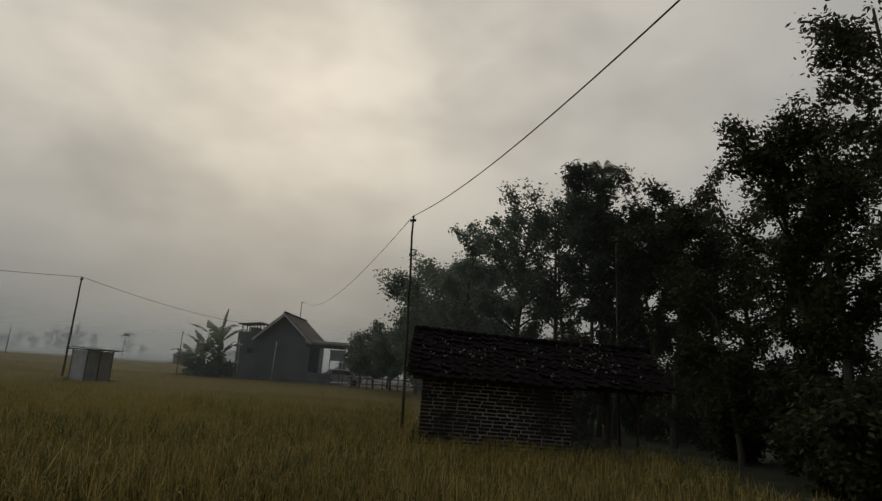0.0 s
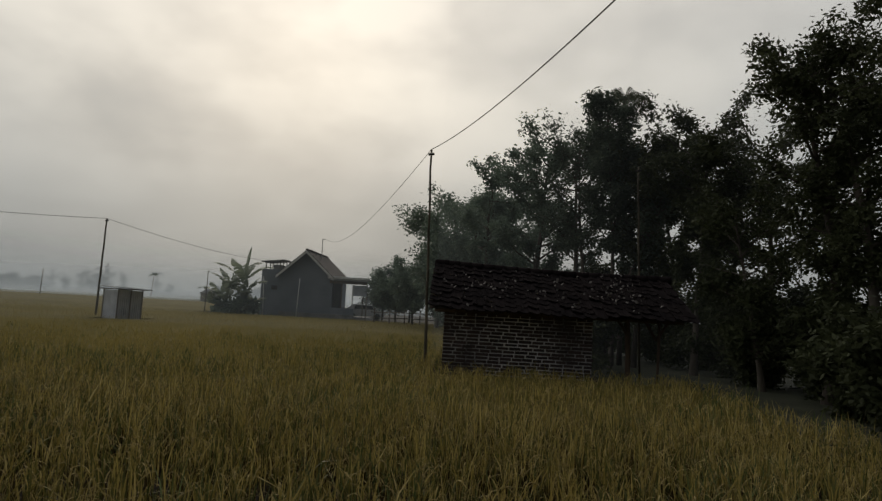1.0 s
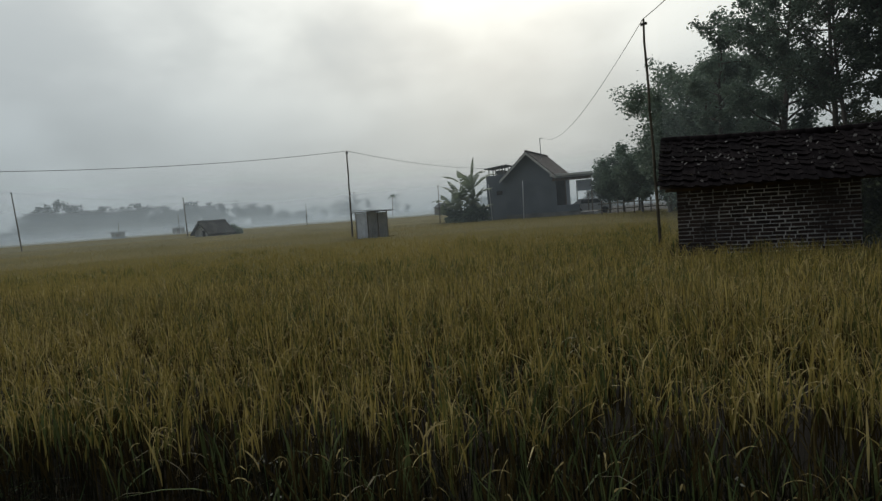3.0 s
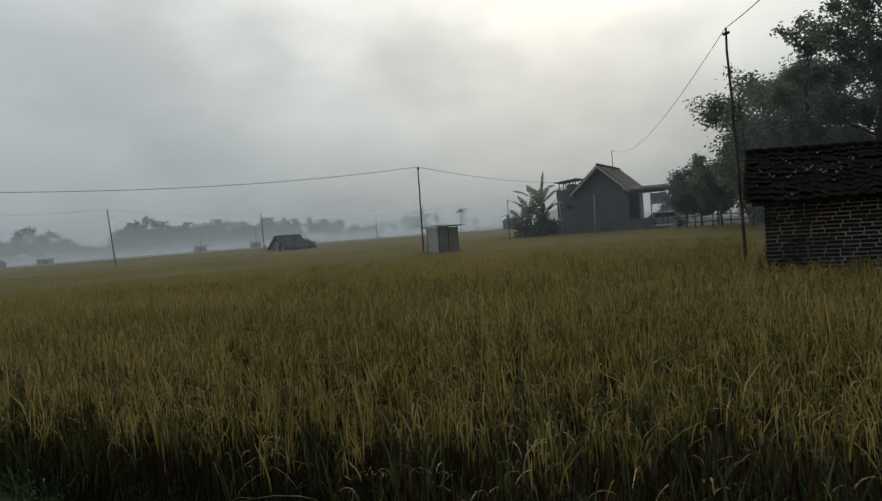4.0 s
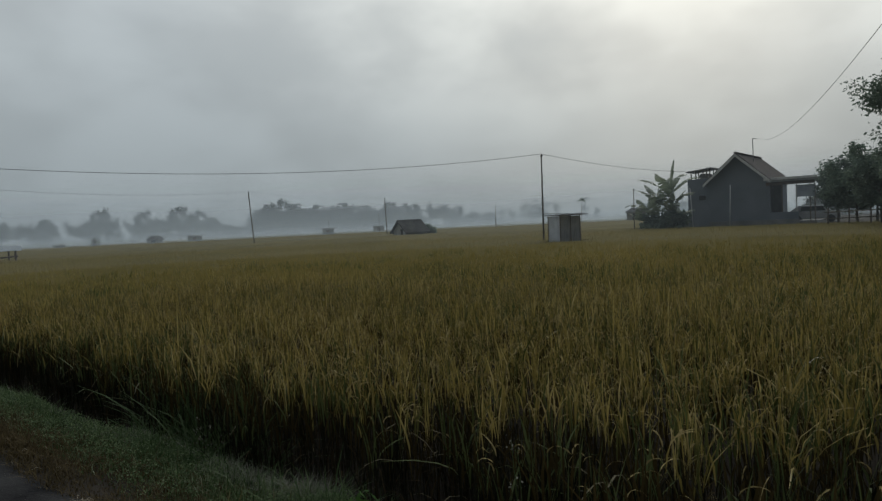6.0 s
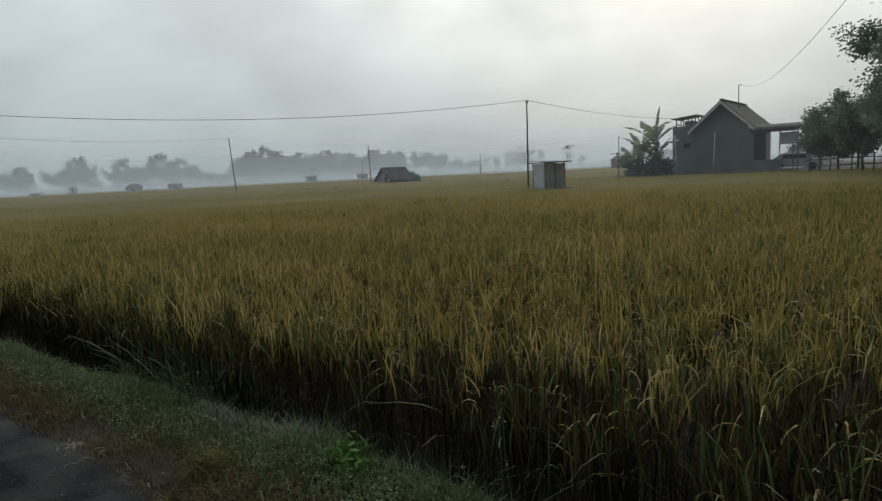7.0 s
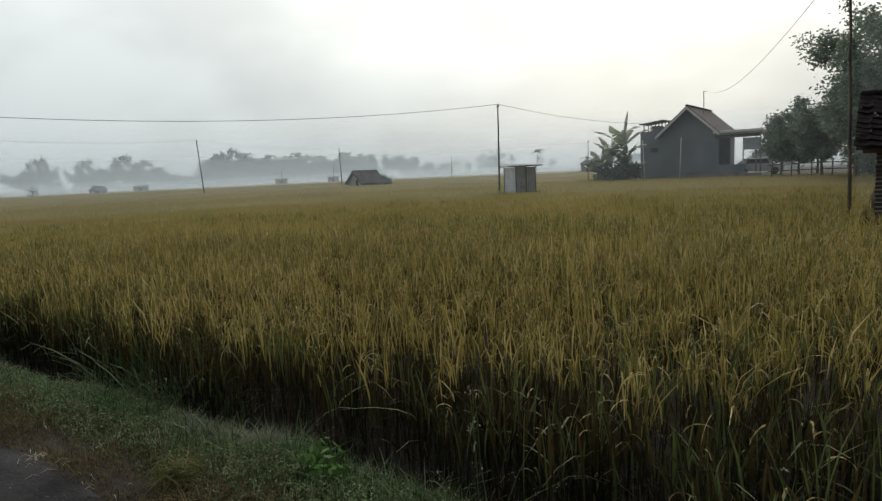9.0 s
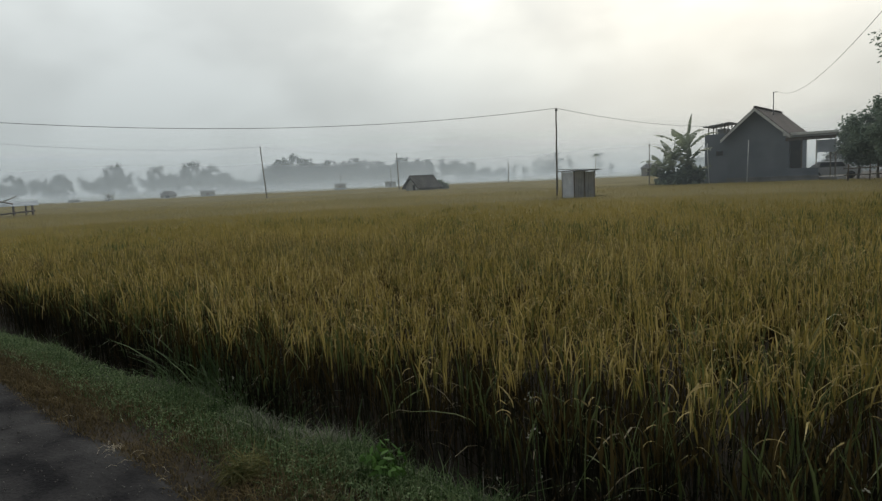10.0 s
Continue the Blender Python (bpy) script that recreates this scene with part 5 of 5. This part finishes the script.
# pale thatch and boards here have the distance haze painted in
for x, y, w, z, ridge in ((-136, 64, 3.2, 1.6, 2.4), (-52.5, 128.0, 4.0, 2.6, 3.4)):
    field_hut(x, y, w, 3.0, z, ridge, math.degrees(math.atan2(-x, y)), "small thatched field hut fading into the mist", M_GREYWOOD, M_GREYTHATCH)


def field_shed(x, y, w, h, label, mast_h=0.0):
    """A board shed with a lean-to sheet roof, and where it has one a thin mast."""
    ob = thing("field_shed", x, y, -0.35, label, "shed", "far field sheds", math.degrees(math.atan2(-x, y)))
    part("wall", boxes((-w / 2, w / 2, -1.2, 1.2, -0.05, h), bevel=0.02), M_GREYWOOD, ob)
    part("door", boxes((-w * 0.15, w * 0.12, -1.24, -1.203, 0, h * 0.85)), M_WOOD, ob)
    part("roof", prism([(-w / 2 - 0.2, h + 0.02), (w / 2 + 0.6, h + 0.16), (w / 2 + 0.6, h + 0.26), (-w / 2 - 0.2, h + 0.12)], -1.5, 1.5), M_RUST, ob, "slanting sheet roof")
    if mast_h:
        tube("mast", [(0.2, 0, h - 0.1), (0.2, 0, h + mast_h)], 0.06, M_DARKWOOD, ob, sides=5)
    return ob


# board colour of these sheds includes the haze
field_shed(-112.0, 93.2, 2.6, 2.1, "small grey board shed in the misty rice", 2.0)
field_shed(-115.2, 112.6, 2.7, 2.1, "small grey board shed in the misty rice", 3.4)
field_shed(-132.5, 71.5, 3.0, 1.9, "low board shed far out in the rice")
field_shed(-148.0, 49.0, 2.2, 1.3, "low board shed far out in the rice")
make_tree("shrub", -53.0, 61.0, -0.35, 340, 1.7, 0.05, 0.7, 0.05, 16, 26, 0.22, M_LEAF2, "bush growing against the dark field hut", "shrub", "", spread=0.3)

# tarpaulin shelter on posts
shelter = thing("field_shelter", -53.5, 13.4, -0.35, "low open shelter with a pale sheet roof on posts", "shelter", rz=75.0)
part("sheet_roof", turned(corrugated(-4.2, 1.75, -1.3, 1.3, 0, 6, 0.008), Matrix.Translation((0, 0, 1.66)) @ Matrix.Rotation(math.pi / 2 + 0.13, 4, "X")), M_BLUE, shelter, "pale grey-blue sheet roof")
for sx, sy, r in ((0.2, -1.15, 0.085), (1.35, -1.15, 0.085), (-1.9, -1.15, 0.08), (0.95, 1.1, 0.07), (-1.9, 1.1, 0.07)):
    tube("post", [(sx, sy, -0.05), (sx, sy, 1.66 + 0.13 * sy)], r, M_DARKWOOD, shelter, sides=6)
tube("pole", [(-1.2, -1.3, 0.90), (0.0, -1.28, 1.0), (1.5, -1.26, 1.10)], 0.06, M_DARKWOOD, shelter, sides=6)
tube("pole", [(-2.6, -0.5, 2.45), (-1.2, -0.5, 2.05), (0.2, -0.6, 1.66)], 0.06, M_WOOD, shelter, sides=6)
tube("pole", [(-0.6, 0.2, 1.80), (0.0, 0.2, 2.0), (0.45, 0.2, 2.2)], 0.045, M_WOOD, shelter, sides=6)

# ---- far trees in the mist ----


def far_tree(seed, h, reach, first, flat, clumps_n, size, label, name="far_tree", leaf_m=M_FARLEAF, dome=0):
    """A tree some hundred metres off: trunk, limbs and a crown of leaf clumps; dome: how many clumps fill out a rounded crown."""
    rng = np.random.default_rng(seed)
    ob = thing(name, 0, 0, 0, label, "tree", "misty trees beyond the field")
    stem = bent(rng, (0, 0, -0.5), (0, 0, 1), h * 0.8, 5, 0.06, 0.03)
    wood = [rings(stem, np.linspace(0.3, 0.1, 6), 6)]
    tips = []
    for i in range(14):
        k = first + (0.98 - first) * i / 14
        start = stem[min(5, int(k * 5))]
        az = i * 2.4
        limb = bent(rng, start, (math.cos(az), math.sin(az), rng.uniform(0.2, 0.9) * flat), reach * rng.uniform(0.45, 1.15 if not dome else 0.85), 4, 0.18, 0.06 * flat)
        wood.append(rings(limb, np.linspace(0.12, 0.04, 5), 4))
        tips += [limb[-1], limb[-2], limb[-3] * 0.5 + limb[-2] * 0.5]
    low = h * (0.10 + 0.5 * first)
    for i in range(dome):
        az, up = rng.uniform(0, 2 * np.pi), rng.uniform(-0.25, 1.0)
        out = reach * math.sqrt(max(0.05, 1 - max(0.0, up) ** 2)) * rng.uniform(0.75, 1.0)
        tips.append(np.array([out * math.cos(az), out * math.sin(az), low + (h - low) * (0.30 + 0.66 * up) + rng.normal(0, 0.25)]))
    v, f = joined(wood)
    raw("trunk", v, f, [M_BARK], ob)
    v, f = leaves(rng, tips, reach * (0.21 if not dome else 0.17), int(clumps_n * 0.5), size * 0.95, 0.7)
    raw("crown", v, f, [leaf_m], ob)
    return ob


FAR_KINDS = [
    far_tree(1, 10.5, 5.4, 0.30, 0.7, 44, 0.8, "spreading round-crowned tree, grey in the mist", dome=55),
    far_tree(2, 10.0, 4.6, 0.02, 1.0, 44, 0.85, "dense bushy tree, grey in the mist", dome=60),
    far_tree(3, 10.0, 3.4, 0.03, 1.5, 60, 0.7, "upright feathery tree, grey in the mist"),
    far_tree(4, 10.0, 4.8, 0.62, 0.5, 60, 0.7, "umbrella-shaped tree on a bare trunk in the mist"),
    far_tree(5, 6.0, 5.0, 0.03, 0.8, 50, 0.85, "low thicket, grey in the mist", dome=45),
    far_tree(6, 10.0, 3.2, 0.30, 1.3, 16, 0.55, "thin half-bare tree, grey in the mist"),
]
# azimuth, distance, kind, size
far_rows = (
    (-79.0, 255, 0, 1.0), (-77.4, 252, 1, 1.0), (-75.7, 255, 0, 0.86), (-74.0, 258, 3, 0.86), (-73.2, 262, 0, 0.60), (-72.5, 256, 1, 0.92),
    (-70.5, 256, 3, 0.90), (-69.6, 262, 0, 0.72), (-68.5, 252, 0, 1.04), (-67.7, 262, 4, 0.70),
    (-66.2, 256, 3, 0.86), (-65.3, 252, 0, 0.96), (-63.9, 256, 3, 0.94), (-62.6, 250, 0, 1.08), (-61.2, 256, 0, 1.00), (-60.1, 262, 1, 0.82), (-58.9, 266, 4, 0.80), (-57.8, 268, 4, 0.72),
    (-56.3, 240, 0, 0.86), (-55.4, 238, 1, 1.04), (-54.2, 236, 0, 1.16), (-53.1, 240, 1, 1.10), (-52.0, 238, 2, 1.05), (-51.0, 240, 1, 1.06), (-50.0, 236, 2, 1.06), (-48.9, 240, 1, 1.04),
    (-47.8, 242, 0, 0.92), (-46.8, 240, 1, 0.96), (-45.6, 245, 2, 0.92), (-44.4, 238, 1, 1.02), (-43.3, 236, 2, 1.06), (-42.3, 242, 1, 0.90),
    (-41.0, 238, 5, 1.12), (-40.3, 240, 3, 1.00), (-39.2, 250, 2, 0.95), (-38.3, 255, 1, 0.80), (-36.9, 300, 4, 1.0), (-35.4, 310, 4, 0.9), (-34.4, 262, 5, 0.80), (-33.2, 258, 2, 0.62),
    (-32.3, 250, 5, 1.02), (-31.2, 262, 0, 0.66), (-30.2, 246, 5, 1.10), (-29.2, 250, 5, 0.90), (-26.6, 236, 5, 0.80), (-25.7, 240, 2, 0.58), (-21.6, 290, 4, 0.9), (-20.0, 285, 1, 0.7), (-18.4, 300, 4, 1.0),
    (-54.8, 246, 1, 0.9), (-52.5, 248, 1, 0.98), (-51.5, 246, 1, 0.95), (-49.4, 248, 1, 0.92), (-46.2, 250, 1, 0.85), (-45.0, 248, 1, 0.85), (-61.9, 262, 1, 0.8), (-64.6, 262, 1, 0.72),
    (-8.4, 140, 4, 0.6), (-6.6, 150, 1, 0.6),
)
far_rows += tuple((-56.0 + 2.3 * k, 272, 4, 0.85 + 0.15 * math.sin(2.3 * k)) for k in range(7))
far_rows += tuple((-66.0 + 2.1 * k, 268 + 6 * math.sin(3.0 * k), 4, 0.62 + 0.15 * math.sin(1.7 * k)) for k in range(4))
far_rng = random.Random(4)
for az, dist, kind, size in far_rows:
    a = radians(az)
    m = pose(dist * math.sin(a), dist * math.cos(a), -0.3, 0, 0, far_rng.uniform(0, 360))
    tree = copy_thing(FAR_KINDS[kind], m)
    wide = 0.92
    tree.scale = (size * wide, size * wide, size * 1.12 * far_rng.uniform(0.94, 1.05))
for n, base in enumerate(FAR_KINDS):
    a = radians(-81.0 - 1.6 * n)
    base.matrix_basis = pose(255 * math.sin(a), 255 * math.cos(a), -0.3)
# the lone tree and slim palm take pale leaves as painted haze
small = far_tree(9, 3.6, 1.4, 0.2, 0.9, 9, 0.35, "small lone tree out in the misty rice", "tree", M_GREYLEAF)
small.matrix_basis = pose(-140, 53, -0.3)
make_palm("palm_tree", -77.4, 151.4, -0.3, 6.6, 16, "slim palm standing pale in the mist", "palm tree", 20, 1.7, M_LEAF2)
make_palm("palm_tree", -113.0, 224.0, -0.3, 9.0, 15, "tall palm standing out of the mist", "palm tree", 26, 3.4, M_FARLEAF)

# ---- small things on the verge ----


def weed(x, y, h, seed, name, label, material, n=14, leaf=0.07, aspect=0.5):
    rng = np.random.default_rng(seed)
    ob = thing(name, x, y, ground_height(x, y), label, "weed", "weeds on the bank")
    tips = []
    for i in range(n):
        az = i * 2.4
        line = bent(rng, (0, 0, -0.02), (0.5 * math.cos(az), 0.5 * math.sin(az), 1), h * rng.uniform(0.6, 1.1), 4, 0.12)
        v, f = rings(line, np.linspace(0.004, 0.0015, 5), 4)
        raw("stem", v, f, [M_GRASS], ob)
        tips += [line[-1], line[-2], line[-3]]
    v, f = leaves(rng, tips, 0.03, 5, leaf, aspect)
    raw("foliage", v, f, [material], ob)
    return ob


M_WEED = mat("weed_leaf", (0.05, 0.13, 0.025), (0.14, 0.27, 0.06), 6, 0.5, 30, 0.0, by="ISLAND", piece=0.5, through_light=0.3)
M_DITCH = mat("ditch_grass", (0.035, 0.07, 0.026), (0.16, 0.23, 0.10), 6, 0.5, 30, 0.0, by="ISLAND", piece=0.6, through_light=0.3)
weed(-2.42, 2.20, 0.20, 1, "weed", "bright green leafy weed on the grass bank", M_WEED, 14, 0.06, 0.4)
weed(-1.50, 2.40, 0.72, 2, "seed_stalk", "pale grass stalks with seed heads at the ditch", M_SEED, 5, 0.016, 0.5)
weed(0.05, 2.55, 0.85, 4, "seed_stalk", "pale grass stalks with seed heads at the ditch", M_SEED, 7, 0.018, 0.5)
weed(-4.2, 2.28, 0.32, 5, "seed_stalk", "pale grass stalks with seed heads at the ditch", M_SEED, 5, 0.016, 0.5)
weed(-3.02, 1.70, 0.16, 6, "grass_tuft", "yellowing tuft of coarse grass", M_TUFT, 34, 0.13, 0.045)

# green grass clumps standing in the ditch before the rice
for n, (x, y, h) in enumerate(((-5.6, 2.56, 0.58), (-5.2, 2.58, 0.74), (-4.85, 2.60, 0.78), (-4.5, 2.62, 0.64), (-4.15, 2.62, 0.5))):
    clump = thing("grass_clump", x, y, -0.40, "tall green grass clump growing in the ditch", "weed", "weeds on the bank")
    raw("foliage", *blades(np.zeros(14), np.zeros(14), 8, 6, 0.012, h, 0.34, 0.0, 0.12 * h, 0.10, 1.3), [M_DITCH], clump)

# wisps of dry straw on the track's edge
straw_rng = np.random.default_rng(12)
sv = []
for cx, cy, n, r in ((-3.98, 1.38, 16, 0.045), (-3.75, 1.36, 7, 0.12), (-3.3, 1.38, 7, 0.25), (-5.0, 1.4, 5, 0.3)):
    for _ in range(n):
        px, py = cx + straw_rng.normal(0, r), cy + straw_rng.normal(0, r * 0.4)
        a, ln = straw_rng.uniform(0, 2 * np.pi), straw_rng.uniform(0.025, 0.075)
        z = ground_height(px, py) + 0.05
        line = np.array([[px, py, z], [px + math.cos(a) * ln * 0.5, py + math.sin(a) * ln * 0.5, z + 0.015], [px + math.cos(a) * ln, py + math.sin(a) * ln, z]])
        sv.append(rings(line, [0.0013, 0.0013, 0.0009], 4))
v, f = joined(sv)
tagged(raw("dry_straw", v, f, [M_STRAW]), "pale dry straw scattered on the track's edge", "straw", kind="stuff")

# ---- bricks and tiles of the hut ----


def block_mesh(name, w, d, h, bevel, material):
    bm = boxes((-w / 2, w / 2, -d / 2, d / 2, -h / 2, h / 2), bevel=bevel)
    me = bpy.data.meshes.new(name)
    bm.to_mesh(me)
    bm.free()
    me.materials.append(material)
    return me


def piece(name, me, parent, m):
    ob = new(name, me)
    ob.parent = parent
    ob.matrix_parent_inverse = (parent.parent.matrix_basis @ parent.matrix_parent_inverse).inverted()
    ob.matrix_basis = m
    return ob


brick_rng = random.Random(9)
COURSE = 0.074
BRICK_LENGTHS = (0.15, 0.19, 0.22, 0.25, 0.28)
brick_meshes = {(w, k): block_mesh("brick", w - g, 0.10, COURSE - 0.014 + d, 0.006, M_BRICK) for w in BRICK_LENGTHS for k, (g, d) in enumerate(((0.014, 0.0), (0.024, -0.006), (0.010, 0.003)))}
low = []
for row in range(28):
    z = -0.38 + COURSE * (row + 0.5)
    x = WALL_X0
    w = brick_rng.choice(BRICK_LENGTHS)
    while x < WALL_X1 - 0.05:
        left = WALL_X1 - x
        if left < w + 0.12:
            w = min(BRICK_LENGTHS, key=lambda q: abs(q - (left if left < 0.30 else left / 2)))
        m = pose(x + w / 2 + brick_rng.uniform(-0.006, 0.006), HUT_Y + 0.05 + brick_rng.uniform(-0.007, 0.004), z + brick_rng.uniform(-0.005, 0.005),
                 0, brick_rng.uniform(-1.5, 1.5), brick_rng.uniform(-0.8, 0.8))
        me = brick_meshes[w, brick_rng.randrange(3)]
        if row >= 9:
            piece("brick", me, wall, m)
        else:
            low.append((me, m))
        x += w
        w = brick_rng.choice((0.22, 0.25, 0.25, 0.28, 0.19))
bm = bmesh.new()
for me, m in low:
    n0 = len(bm.verts)
    bm.from_mesh(me)
    bm.verts.ensure_lookup_table()
    bmesh.ops.transform(bm, matrix=m, verts=bm.verts[n0:])
under(wall, part("lower_bricks", bm, M_BRICK)).matrix_parent_inverse = (hut.matrix_basis @ wall.matrix_parent_inverse).inverted()
tagged(bpy.data.objects["lower_bricks"], kind="stuff")

# clay roof tiles: a shallow curved tile with a lip
bm = bmesh.new()
cols = []
for i in range(5):
    t = i / 4
    px = (t - 0.5) * 0.235
    lift = 0.018 * math.cos(t * math.pi * 1.6 - 0.3)
    cols.append([bm.verts.new((px, yy, lift + zz)) for yy, zz in ((-0.15, 0.012), (0.15, -0.006), (0.15, -0.018), (-0.15, -0.004))])
for a, b in zip(cols, cols[1:]):
    for k in range(4):
        bm.faces.new((a[k], b[k], b[(k + 1) % 4], a[(k + 1) % 4]))
for c in (cols[0], cols[-1]):
    bm.faces.new(c)
bmesh.ops.recalc_face_normals(bm, faces=bm.faces)
tile_me = bpy.data.meshes.new("tile")
bm.to_mesh(tile_me)
bm.free()
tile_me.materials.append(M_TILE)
tile_rng = random.Random(21)
ROWS = 10
for r in range(ROWS):
    k = (r + 0.35) / ROWS
    y = EAVE_Y + (RIDGE_Y - EAVE_Y) * k
    right_end = 4.78 + 0.1 * k
    n = round((right_end + 0.5) / 0.222)
    for c in range(n):
        x = -0.39 + c * 0.222 + tile_rng.uniform(-0.01, 0.01)
        sag = -0.05 * math.sin(math.pi * (x + 0.5) / 5.4) - 0.02 * math.sin(x * 3.1) - 0.14 * k * (x + 0.5) / 5.4
        z = EAVE_Z + (RIDGE_Z - EAVE_Z) * k + 0.045 + sag + tile_rng.gauss(0, 0.009)
        piece("roof_tile", tile_me, roof, pose(x, y, z, math.degrees(slope) - 3 + tile_rng.gauss(0, 2.2), tile_rng.gauss(0, 2.5), tile_rng.gauss(0, 3.5)))
for c in range(20):
    x = -0.50 + c * 0.27
    cap = [(q, RIDGE_Y, RIDGE_Z + 0.02 - 0.05 * math.sin(math.pi * (q + 0.5) / 5.4) - 0.14 * (q + 0.5) / 5.4) for q in (x, x + 0.15, x + 0.30)]
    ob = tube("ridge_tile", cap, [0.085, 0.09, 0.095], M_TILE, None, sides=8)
    ob.parent = roof
    ob.matrix_parent_inverse = (hut.matrix_basis @ roof.matrix_parent_inverse).inverted()
# pale fallen leaves and lichen flakes lying on the tiles
flake_rng = np.random.default_rng(8)
fv = []
for _ in range(230):
    cx = flake_rng.choice([0.4, 1.0, 1.5, 3.2, 3.6, 4.1, 0.1, 2.3]) + flake_rng.normal(0, 0.38)
    k = np.clip(flake_rng.normal(0.42, 0.2), 0.05, 0.92)
    if cx > 4.7 or cx < -0.4:
        continue
    fv.append((cx, EAVE_Y + (RIDGE_Y - EAVE_Y) * k, EAVE_Z + (RIDGE_Z - EAVE_Z) * k + 0.075))
v, f = leaves(flake_rng, fv, 0.04, 1, 0.07, 0.8, 0.0)
tagged(raw("fallen_leaves", v, f, [M_LICHEN]), "pale dry fallen leaves lying on the hut's tiles", "leaves", kind="stuff")
